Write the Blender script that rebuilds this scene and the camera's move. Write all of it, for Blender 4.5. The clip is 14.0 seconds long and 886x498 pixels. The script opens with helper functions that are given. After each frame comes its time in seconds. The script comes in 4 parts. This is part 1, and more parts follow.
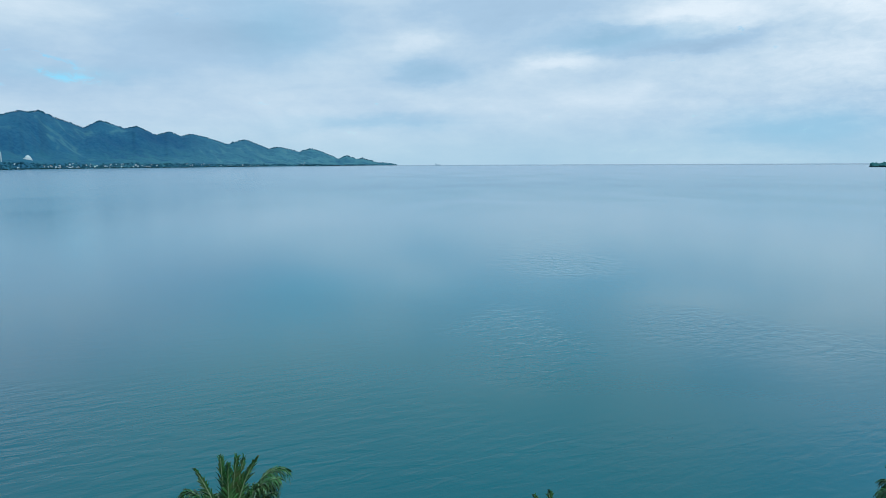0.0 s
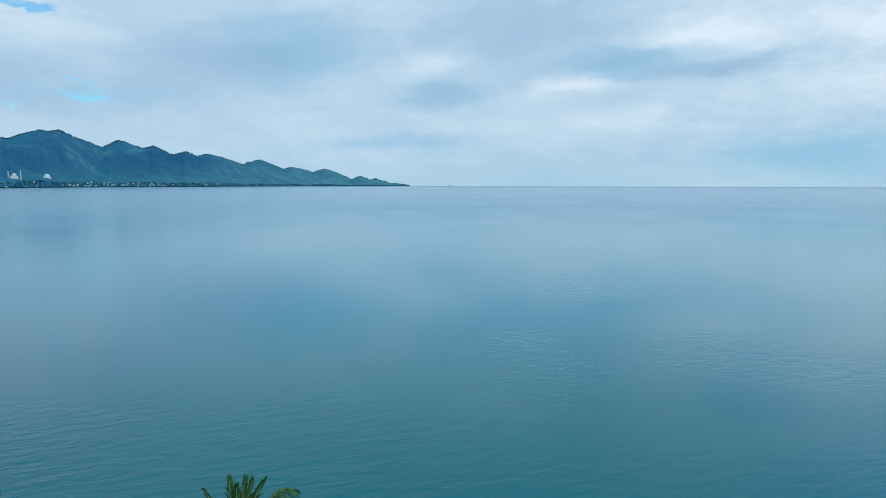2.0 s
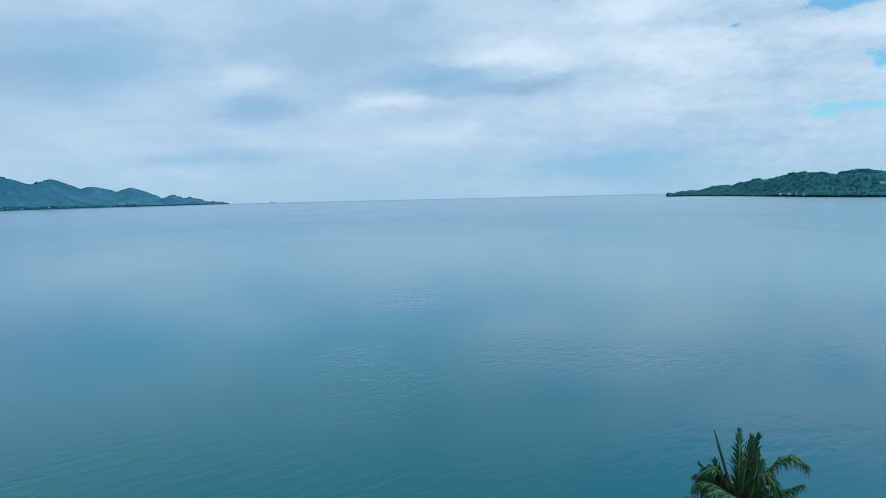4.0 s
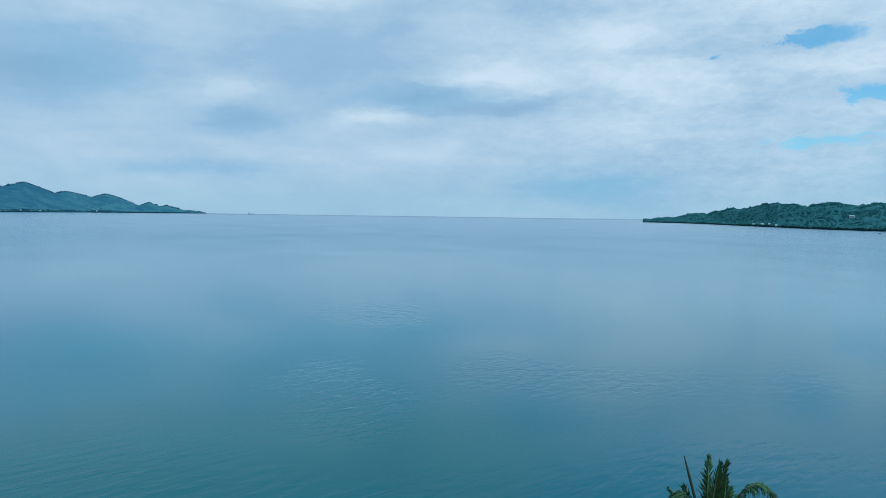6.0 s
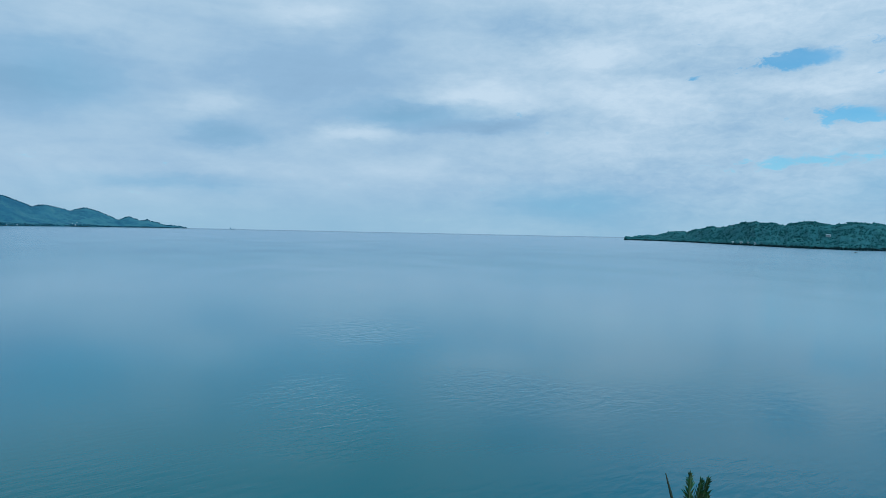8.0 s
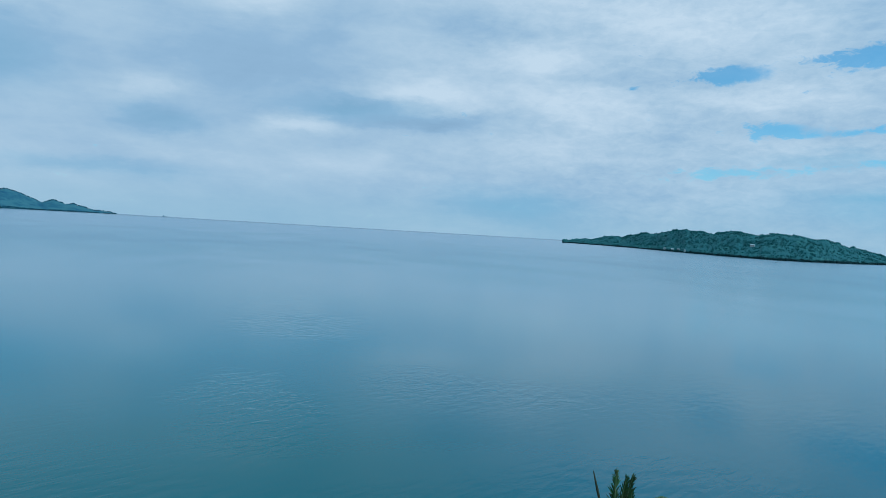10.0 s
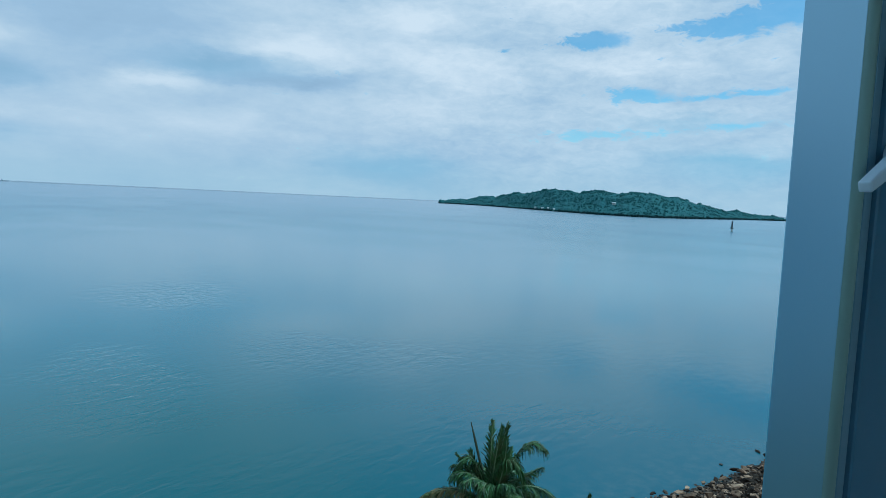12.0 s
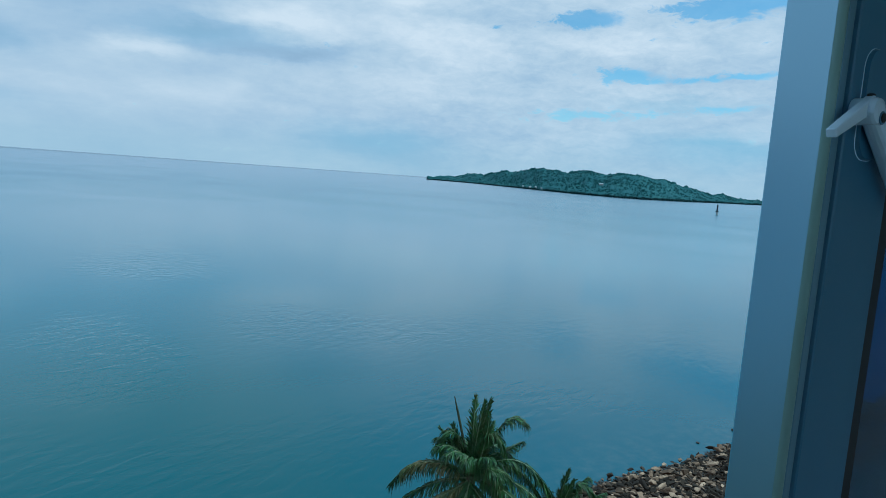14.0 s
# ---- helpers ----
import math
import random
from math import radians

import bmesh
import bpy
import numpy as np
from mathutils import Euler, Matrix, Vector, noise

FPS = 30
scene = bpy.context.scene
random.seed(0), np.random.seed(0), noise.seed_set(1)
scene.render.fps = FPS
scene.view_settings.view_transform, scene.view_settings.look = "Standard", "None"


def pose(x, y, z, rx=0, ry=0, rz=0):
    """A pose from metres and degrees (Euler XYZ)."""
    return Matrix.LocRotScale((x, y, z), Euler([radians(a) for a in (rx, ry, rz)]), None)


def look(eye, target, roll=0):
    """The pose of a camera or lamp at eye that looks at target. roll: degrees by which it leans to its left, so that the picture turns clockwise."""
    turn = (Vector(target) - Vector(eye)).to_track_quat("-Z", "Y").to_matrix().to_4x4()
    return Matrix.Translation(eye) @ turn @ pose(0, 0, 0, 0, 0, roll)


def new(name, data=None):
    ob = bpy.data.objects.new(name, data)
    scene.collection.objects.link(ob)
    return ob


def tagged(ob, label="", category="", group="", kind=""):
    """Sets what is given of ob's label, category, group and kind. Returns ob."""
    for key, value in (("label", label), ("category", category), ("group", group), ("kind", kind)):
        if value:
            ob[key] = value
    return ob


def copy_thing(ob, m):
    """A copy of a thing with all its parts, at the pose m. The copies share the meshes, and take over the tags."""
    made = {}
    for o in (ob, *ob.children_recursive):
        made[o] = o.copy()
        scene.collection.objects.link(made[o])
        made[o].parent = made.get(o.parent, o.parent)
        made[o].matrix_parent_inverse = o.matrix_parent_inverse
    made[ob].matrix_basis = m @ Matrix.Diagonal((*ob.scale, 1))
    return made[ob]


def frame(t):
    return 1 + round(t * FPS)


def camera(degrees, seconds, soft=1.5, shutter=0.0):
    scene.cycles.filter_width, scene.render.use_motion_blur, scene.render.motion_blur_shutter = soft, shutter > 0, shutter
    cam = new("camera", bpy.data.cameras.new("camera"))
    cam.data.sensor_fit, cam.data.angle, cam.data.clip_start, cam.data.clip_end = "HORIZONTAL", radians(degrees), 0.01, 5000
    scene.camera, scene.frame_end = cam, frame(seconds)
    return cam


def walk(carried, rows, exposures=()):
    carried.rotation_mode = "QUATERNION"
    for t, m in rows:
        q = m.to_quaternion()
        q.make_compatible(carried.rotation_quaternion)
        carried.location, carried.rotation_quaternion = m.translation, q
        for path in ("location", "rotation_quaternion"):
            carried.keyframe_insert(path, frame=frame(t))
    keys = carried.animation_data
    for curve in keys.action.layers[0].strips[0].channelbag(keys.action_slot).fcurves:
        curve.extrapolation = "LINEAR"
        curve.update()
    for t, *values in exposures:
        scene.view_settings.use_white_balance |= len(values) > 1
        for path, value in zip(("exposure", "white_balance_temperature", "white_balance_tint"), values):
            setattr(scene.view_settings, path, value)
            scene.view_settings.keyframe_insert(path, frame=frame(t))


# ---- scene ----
# A bay seen from an open casement on an upper floor: the camera turns on the spot.
cam = camera(68.51, 14.0, soft=0.5)
EYE = 22.0  # metres above the sea

# seconds, small sway in metres (x, y, z), yaw, pitch, roll
PATH = [
    (0.0, 0.006, 0, 0, -0.00, -7.61, 0.23),
    (0.5, 0.0026, 0, 0, 8.60, -6.86, 0.11),
    (0.8, 0, 0, 0, 11.26, -6.87, 0.33),
    (1.0, 0, 0, 0, 10.95, -6.62, 0.81),
    (1.2, 0.0096, 0, 0, 8.60, -6.45, 0.86),
    (1.5, 0.022, 0, 0, 5.12, -6.13, 0.86),
    (2.0, 0.021, 0, 0, 1.12, -5.78, -0.15),
    (2.5, 0.016, 0, 0, -4.15, -5.76, -0.61),
    (3.0, 0.014, 0, 0, -9.91, -6.03, -0.59),
    (3.5, 0.012, 0, 0, -12.87, -6.44, 0.73),
    (4.0, 0.010, 0, 0, -14.17, -4.66, 1.32),
    (4.2, 0.010, 0, 0, -13.35, -3.94, 1.27),
    (6.5, 0.006, 0, 0, -16.66, -2.78, -1.29),
    (7.0, 0.005, 0, 0, -16.95, -2.17, -1.34),
    (9.5, 0, 0, 0, -19.78, -1.22, -2.24),
    (10.0, -0.004, -0.004, 0.002, -22.63, -1.67, -3.36),
    (10.5, 0.024, 0.021, 0.005, -28.13, -3.34, -2.30),
    (11.0, 0.068, 0.036, 0.002, -32.72, -4.28, -1.77),
    (11.5, 0.059, 0.029, -0.001, -33.43, -4.79, -1.79),
    (12.0, 0.057, 0.030, -0.003, -33.41, -4.49, -2.68),
    (12.5, 0.056, 0.029, -0.003, -32.87, -4.13, -2.63),
    (13.0, 0.051, 0.027, -0.008, -32.54, -4.56, -2.89),
    (13.5, 0.027, 0.012, -0.022, -32.32, -5.62, -3.40),
    (14.0, -0.024, -0.022, -0.036, -34.46, -6.47, -4.11),
]
walk(cam, [(t, pose(x, y, EYE + z, 90 + pitch, roll, yaw)) for t, x, y, z, yaw, pitch, roll in PATH],
     exposures=[(0.0, 0.05, 4660, -18), (3.0, -0.02, 4510, -20), (6.5, -0.20, 4300, -21), (9.5, -0.31, 4250, -21), (10.0, -0.30, 4250, -21),
                (11.0, -0.15, 4330, -21), (14.0, -0.16, 4380, -21)])

# ---------------------------------------------------------------- world, sun
SUN_BEARING, SUN_HEIGHT = 128.0, 55.0

world = bpy.data.worlds.new("bay_sky")
scene.world = world
world.use_nodes = True


class Graph:
    """Short hand for node trees."""

    def __init__(self, tree):
        self.tree = tree
        tree.nodes.clear()

    def node(self, kind, sockets=None):
        n = self.tree.nodes.new(kind)
        for key, value in (sockets or {}).items():
            self.put(n.inputs[key], value)
        return n

    def put(self, socket, value):
        if isinstance(value, bpy.types.NodeSocket):
            self.tree.links.new(value, socket)
        else:
            socket.default_value = value

    def math(self, op, a, b=0.0, c=0.0, clamp=False):
        n = self.node("ShaderNodeMath")
        n.operation, n.use_clamp = op, clamp
        for socket, value in zip(n.inputs, (a, b, c)):
            self.put(socket, value)
        return n.outputs[0]

    def noise(self, vector, scale, detail=4.0, rough=0.5, distortion=0.0):
        return self.node("ShaderNodeTexNoise", {"Vector": vector, "Scale": scale, "Detail": detail,
                                                "Roughness": rough, "Distortion": distortion}).outputs["Fac"]

    def stretch(self, vector, x, y, z, turn=0.0):
        return self.node("ShaderNodeMapping", {"Vector": vector, "Scale": (x, y, z),
                                               "Rotation": (0, 0, radians(turn))}).outputs[0]

    def along(self, vector, turn, x, y):
        """Coordinates turned so that x runs along the crests, then stretched."""
        first = self.node("ShaderNodeMapping", {"Vector": vector, "Rotation": (0, 0, radians(-turn))}).outputs[0]
        return self.node("ShaderNodeMapping", {"Vector": first, "Scale": (x, y, 1.0)}).outputs[0]

    def span(self, value, a, b, c=0.0, d=1.0, smooth=False):
        n = self.node("ShaderNodeMapRange")
        n.interpolation_type = "SMOOTHSTEP" if smooth else "LINEAR"
        for key, v in (("Value", value), ("From Min", a), ("From Max", b), ("To Min", c), ("To Max", d)):
            self.put(n.inputs[key], v)
        return n.outputs[0]

    def mix(self, fac, a, b):
        n = self.node("ShaderNodeMix")
        n.data_type = "RGBA"
        for key, value in ((0, fac), (6, a), (7, b)):
            if isinstance(value, tuple) and len(value) == 3:
                value = (*value, 1)
            self.put(n.inputs[key], value)
        return n.outputs[2]

    def ramp(self, fac, stops):
        n = self.node("ShaderNodeValToRGB", {"Fac": fac})
        ramp = n.color_ramp
        while len(ramp.elements) < len(stops):
            ramp.elements.new(0.5)
        for e, (p, c) in zip(ramp.elements, stops):
            e.position, e.color = p, (*c, 1)
        return n.outputs["Color"]

    def bump(self, height, strength, distance, normal=None):
        sockets = {"Height": height, "Strength": strength, "Distance": distance}
        if normal is not None:
            sockets["Normal"] = normal
        return self.node("ShaderNodeBump", sockets).outputs[0]


g = Graph(world.node_tree)
way = g.node("ShaderNodeTexCoord").outputs["Generated"]
unit = g.node("ShaderNodeVectorMath", {0: way})
unit.operation = "NORMALIZE"
way = unit.outputs[0]
axes = g.node("ShaderNodeSeparateXYZ", {0: way}).outputs
height = g.math("ABSOLUTE", axes[2])
bearing = g.math("MULTIPLY", g.math("ARCTAN2", axes[0], axes[1]), 180 / math.pi)
rise = g.math("MULTIPLY", g.math("ARCSINE", height), 180 / math.pi)
# the cloud deck: the direction carried onto a flat layer, so that it flattens towards the horizon
low = g.math("ADD", height, 0.20)
deck = g.node("ShaderNodeCombineXYZ", {0: g.math("DIVIDE", axes[0], low), 1: g.math("DIVIDE", axes[1], low)}).outputs[0]
plane = g.node("ShaderNodeCombineXYZ", {0: g.math("DIVIDE", bearing, 14.0), 1: g.math("DIVIDE", rise, 7.0)}).outputs[0]
lumps = g.noise(plane, 1.0, 7, 0.55, 0.4)
billow = g.noise(g.stretch(deck, 1.0, 1.0, 1, 20), 1.5, 6, 0.5, 0.3)
curd = g.noise(g.stretch(plane, 4.2, 4.6, 1), 1.0, 6, 0.58, 0.4)
fray = g.noise(g.stretch(plane, 11.0, 12.0, 1), 1.0, 6, 0.62, 0.5)
# the edges of clouds wander: bearings and heights shifted by soft noise
sway_b = g.math("MULTIPLY_ADD", g.noise(g.stretch(plane, 2.2, 2.2, 1, 15), 1.0, 6, 0.6), 7.0, -3.5)
sway_r = g.math("MULTIPLY_ADD", g.noise(g.stretch(plane, 2.0, 2.8, 1, -10), 1.3, 6, 0.62), 2.6, -1.3)
wide_b, wide_r = g.math("ADD", bearing, sway_b), g.math("ADD", rise, sway_r)
near_b = g.math("MULTIPLY_ADD", fray, 5.0, g.math("MULTIPLY_ADD", sway_b, 0.35, g.math("ADD", bearing, -2.5)))
near_r = g.math("MULTIPLY_ADD", curd, 1.6, g.math("MULTIPLY_ADD", sway_r, 0.25, g.math("ADD", rise, -0.8)))


def blot(b, e, wide, high, tilt=0.0, crisp=False):
    """A soft oval round a bearing and a height in degrees, with a wandering or a frayed edge."""
    db = g.math("ADD", near_b if crisp else wide_b, -b)
    de = g.math("ADD", g.math("ADD", near_r if crisp else wide_r, -e), g.math("MULTIPLY", db, -tilt))
    db, de = g.math("DIVIDE", db, wide), g.math("DIVIDE", de, high)
    q = g.math("ADD", g.math("MULTIPLY", db, db), g.math("MULTIPLY", de, de))
    return g.math("EXPONENT", g.math("MULTIPLY", q, -1.0))


# cloud thickness: grey undersides, then bright billows, by bearing, height, width, depth, tilt and amount
UNDERSIDES = [(3.2, 12.3, 9.0, 3.4, 0.09, -0.24), (-13.7, 11.3, 5.0, 2.6, 0.16, -0.26), (14.2, 10.2, 4.7, 0.7, 0.06, -0.36), (19.7, 9.1, 5.5, 0.6, 0.02, -0.28),
              (-1.1, 7.5, 2.9, 1.0, 0.07, -0.30), (24.1, 17.2, 5.8, 1.4, 0.0, -0.18), (12.1, 16.0, 2.1, 1.3, 0.1, -0.14), (-5.6, 3.5, 6.8, 0.6, 0.06, -0.12),
              (-21.2, 10.1, 8.0, 2.4, 0.05, -0.22), (24.7, 9.8, 4.1, 0.5, 0.15, -0.16), (36.0, 13.2, 7.0, 0.6, 0.0, -0.10), (-29.0, 6.0, 12.0, 3.4, 0.0, -0.16), (27.5, 2.2, 8.0, 1.4, 0.0, -0.24)]
BILLOWS = [(5.8, 17.8, 3.8, 1.1, 0.09, 0.26), (-1.8, 10.3, 2.4, 1.2, 0.2, 0.22), (9.9, 8.0, 4.0, 0.7, 0.06, 0.28), (20.5, 11.8, 5.0, 1.4, 0.03, 0.38),
           (29.8, 14.9, 4.4, 1.4, 0.0, 0.36), (39.0, 18.2, 11.0, 1.9, -0.08, 0.28), (30.1, 7.3, 8.8, 1.5, 0.0, 0.14), (34.6, 11.3, 6.5, 1.9, -0.02, 0.26),
           (49.0, 11.6, 7.0, 0.9, -0.03, 0.22), (11.5, 5.2, 10.9, 0.9, 0.04, 0.09), (-12.0, 14.7, 3.3, 1.2, 0.18, 0.12), (-31.0, 11.0, 4.0, 1.0, 0.05, 0.06),
           (-15.6, 11.9, 3.7, 0.8, 0.03, 0.12), (52.5, 7.9, 6.0, 0.7, 0.05, 0.16)]
sheets = g.noise(g.stretch(plane, 0.9, 5.0, 1, 2), 1.0, 4, 0.5, 0.8)
# broken, curdled cloud on the sunward side, smoother layers on the other
broken = g.span(bearing, 8, 46, 0.12, 0.46, True)
shade = g.math("MULTIPLY_ADD", lumps, 0.62, 0.60 - 0.31 - 0.12 - 0.07)
shade = g.math("MULTIPLY_ADD", billow, 0.24, shade)
shade = g.math("MULTIPLY_ADD", sheets, 0.14, shade)
shade = g.math("ADD", shade, g.math("MULTIPLY", g.math("ADD", curd, -0.5), broken))
shade = g.math("ADD", shade, g.math("MULTIPLY", g.math("ADD", fray, -0.5), g.math("MULTIPLY", broken, 0.8)))
for row in UNDERSIDES + BILLOWS:
    shade = g.math("MULTIPLY_ADD", blot(*row[:5]), row[5], shade)
# gaps in the deck
GAPS = [(45.3, 13.5, 2.9, 0.8, 0.08, 1.35), (55.2, 14.2, 4.0, 0.8, 0.03, 1.3), (61.0, 15.4, 4.4, 1.2, 0.1, 1.6), (49.4, 9.2, 3.0, 0.75, -0.05, 1.2),
        (57.3, 9.2, 5.2, 0.42, 0.09, 1.05), (45.6, 5.9, 5.4, 0.6, 0.05, 0.95), (57.4, 6.8, 5.4, 0.45, 0.05, 0.65), (52.0, 12.0, 2.5, 0.25, 0.0, 0.6),
        (38.7, 12.6, 0.9, 0.25, 0.0, 0.8), (-36.1, 12.6, 3.4, 0.45, -0.03, 1.1), (-32.1, 12.5, 1.5, 0.45, 0.08, 0.8), (-29.0, 6.5, 3.0, 0.5, -0.04, 0.6),
        (-35.3, 5.9, 3.6, 0.5, 0.0, 0.4), (-30.4, 7.8, 2.6, 0.28, -0.14, 0.65)]
gap = g.math("MULTIPLY_ADD", curd, 1.5, g.math("MULTIPLY_ADD", fray, 1.9, -1.95))
for row in GAPS:
    gap = g.math("MULTIPLY_ADD", blot(*row[:5], True), row[5], gap)
# thin veils dull the gaps towards the horizon
gap = g.math("MULTIPLY", g.span(gap, 0.10, 0.75, 0, 0.74, True), g.span(rise, 4.5, 11.0, 0.78, 1.0, True))
cloud = g.ramp(shade, [(0.15, (0.475, 0.455, 0.52)), (0.42, (0.562, 0.525, 0.584)), (0.62, (0.73, 0.625, 0.635)), (0.92, (1.0, 0.775, 0.725))])
glow = blot(SUN_BEARING, SUN_HEIGHT, 45.0, 30.0)
cloud = g.mix(g.math("MULTIPLY", glow, 0.8), g.mix(g.span(rise, 20, 45, 0, 0.6), cloud, (0.50, 0.58, 0.68)), (1.65, 1.65, 1.65))
haze = g.span(rise, 0.0, 4.5, 0.62, 0.0, True)
cloud = g.mix(haze, cloud, (0.555, 0.555, 0.58))
# blue showing through where the deck is thin
for b, e, wide, high, amount in ((28.5, 2.5, 6.5, 1.5, 0.45), (-28.5, 6.7, 4.5, 0.6, 0.3), (58.0, 3.4, 8.0, 1.4, 0.5), (58.5, 4.0, 6.0, 0.5, 0.45), (53.0, 4.5, 13.0, 3.0, 0.12), (54.0, 7.0, 6.0, 0.5, 0.35), (14.2, 10.0, 5.5, 0.9, 0.3),
                                 (-1.1, 7.5, 3.2, 1.1, 0.22), (-13.5, 10.8, 4.5, 2.6, 0.3), (-6.0, 3.4, 8.0, 0.7, 0.25)):
    cloud = g.mix(g.math("MULTIPLY", blot(b, e, wide, high), amount), cloud, (0.37, 0.50, 0.59))
sky = g.node("ShaderNodeTexSky")
sky.sky_type, sky.sun_disc, sky.altitude = "NISHITA", False, 20.0
sky.sun_elevation, sky.sun_rotation = radians(SUN_HEIGHT), radians(SUN_BEARING)
sky.air_density, sky.dust_density, sky.ozone_density = 1.0, 0.2, 4.0
blue = g.mix(1.0, sky.outputs[0], (0.86, 0.97, 0.88))
blue.node.blend_type = "MULTIPLY"
clear = g.node("ShaderNodeBackground", {"Color": blue, "Strength": 0.13}).outputs[0]
covered = g.node("ShaderNodeBackground", {"Color": cloud, "Strength": 1.0}).outputs[0]
both = g.node("ShaderNodeMixShader", {0: gap, 1: covered, 2: clear}).outputs[0]
g.node("ShaderNodeOutputWorld", {0: both})

lamp = bpy.data.lights.new("sun", "SUN")
lamp.energy, lamp.angle, lamp.color = 2.8, radians(6), (1.0, 0.96, 0.9)
sun = new("sun", lamp)
sb, sh = radians(SUN_BEARING), radians(SUN_HEIGHT)
sun.matrix_world = look((0, 0, 60), (-math.sin(sb) * math.cos(sh), -math.cos(sb) * math.cos(sh), 60 - math.sin(sh)))

# ---------------------------------------------------------------- materials


def material(name):
    m = bpy.data.materials.new(name)
    m.use_nodes = True
    return m, Graph(m.node_tree)


def finish(gr, **inputs):
    sockets = {}
    for key, value in inputs.items():
        if isinstance(value, tuple) and len(value) == 3:
            value = (*value, 1)
        sockets[key.replace("_", " ")] = value
    n = gr.node("ShaderNodeBsdfPrincipled", sockets)
    gr.node("ShaderNodeOutputMaterial", {0: n.outputs[0]})
    return n


def place_of(gr):
    return gr.node("ShaderNodeNewGeometry").outputs["Position"]


def sea_material():
    m, gr = material("sea_water")
    p = place_of(gr)
    # wind patches: ruffled and slick water
    patch = gr.noise(gr.stretch(p, 1, 0.55, 1, 15), 0.012, 3, 0.5, 0.6)
    ruffle = gr.span(patch, 0.38, 0.66, 0.5, 1.0, True)
    # long parallel crests inshore, short mottled chop where gusts touch the bay
    chop = gr.math("ADD", gr.noise(gr.along(p, 25, 0.40, 1.0), 0.95, 3, 0.5, 0.4), -0.5)
    mottle = gr.math("ADD", gr.noise(gr.along(p, 30, 0.60, 1.0), 0.72, 3, 0.55, 0.5), -0.5)
    swell = gr.math("ADD", gr.noise(gr.along(p, 20, 0.35, 1.0), 0.5, 2, 0.5, 0.4), -0.5)
    ripple = gr.math("ADD", gr.noise(gr.along(p, 34, 0.6, 1.0), 3.6, 3, 0.55), -0.5)
    axis = gr.node("ShaderNodeSeparateXYZ", {0: p}).outputs
    y = axis[1]
    wobble = gr.noise(p, 0.05, 5, 0.6)

    def region(cx, cy, wide, deep):
        dx = gr.math("DIVIDE", gr.math("ADD", axis[0], -cx), wide)
        dy = gr.math("DIVIDE", gr.math("ADD", axis[1], -cy), deep)
        q = gr.math("ADD", gr.math("MULTIPLY", dx, dx), gr.math("MULTIPLY", dy, dy))
        return gr.span(gr.math("MULTIPLY_ADD", wobble, 3.4, gr.math("ADD", q, -1.7)), -0.4, 1.7, 1.0, 0.0, True)

    breeze = gr.span(gr.noise(gr.stretch(p, 1, 0.45, 1, -25), 0.035, 3, 0.5, 0.8), 0.42, 0.66, 0.12, 0.42, True)
    inshore = gr.math("ADD", gr.math("MULTIPLY_ADD", region(-26, 50, 34, 15), 1.1, breeze), gr.math("MULTIPLY", region(26, 45, 34, 9), 0.8))
    gusts = gr.math("ADD", gr.math("ADD", region(9, 80, 9, 19), region(25, 140, 15, 17)), region(37, 84, 13, 13))
    gusts = gr.math("ADD", gr.math("MULTIPLY", gusts, 1.15), gr.math("MULTIPLY", region(62, 70, 16, 14), 0.5))
    h = gr.math("MULTIPLY", gr.math("ADD", gr.math("MULTIPLY", chop, 0.10), gr.math("MULTIPLY", swell, 0.06)), inshore)
    h = gr.math("ADD", h, gr.math("MULTIPLY", gr.math("MULTIPLY", mottle, 0.21), gusts))
    h = gr.math("ADD", h, gr.math("MULTIPLY", ripple, gr.math("MULTIPLY_ADD", gusts, 0.006, 0.006)))
    # the chop dies out towards the open bay
    reach = gr.node("ShaderNodeVectorMath", {0: p})
    reach.operation = "LENGTH"
    off = reach.outputs["Value"]
    fade = gr.math("MULTIPLY", ruffle, gr.span(gr.math("POWER", gr.math("DIVIDE", off, 480.0), 0.5), 0.34, 1.0, 1.0, 0.0))
    normal = gr.bump(gr.math("MULTIPLY", h, fade), 1.0, 1.0)
    # shallow water over sand by the shore, deeper and bluer outside; far stops paled for haze and reflected sky
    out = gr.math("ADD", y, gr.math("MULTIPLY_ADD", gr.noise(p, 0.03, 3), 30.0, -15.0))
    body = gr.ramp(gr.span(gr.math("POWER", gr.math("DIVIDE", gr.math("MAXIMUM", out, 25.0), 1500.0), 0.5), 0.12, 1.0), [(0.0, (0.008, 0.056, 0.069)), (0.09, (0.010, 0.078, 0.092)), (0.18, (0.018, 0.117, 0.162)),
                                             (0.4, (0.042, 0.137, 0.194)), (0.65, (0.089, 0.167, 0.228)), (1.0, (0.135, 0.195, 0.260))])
    # body colour darker and bluer on the left inshore, bluer on the right
    deep = gr.math("MULTIPLY", gr.span(axis[0], -18, -52, 0, 1, True), gr.span(axis[1], 60, 220, 1, 0, True))
    body = gr.mix(gr.math("MULTIPLY", deep, 0.5), body, (0.002, 0.044, 0.092))
    blue = gr.math("MULTIPLY", gr.span(axis[0], 12, 40, 0, 0.5, True), gr.span(axis[1], 50, 150, 1, 0, True))
    body = gr.mix(blue, body, (0.006, 0.084, 0.138))
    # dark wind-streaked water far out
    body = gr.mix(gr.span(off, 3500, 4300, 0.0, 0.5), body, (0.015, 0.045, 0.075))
    bottom = gr.math("MULTIPLY", gr.span(y, 31.5, 40.0, 1.0, 0.0, True), gr.span(gr.noise(p, 0.8, 5, 0.6), 0.42, 0.7))
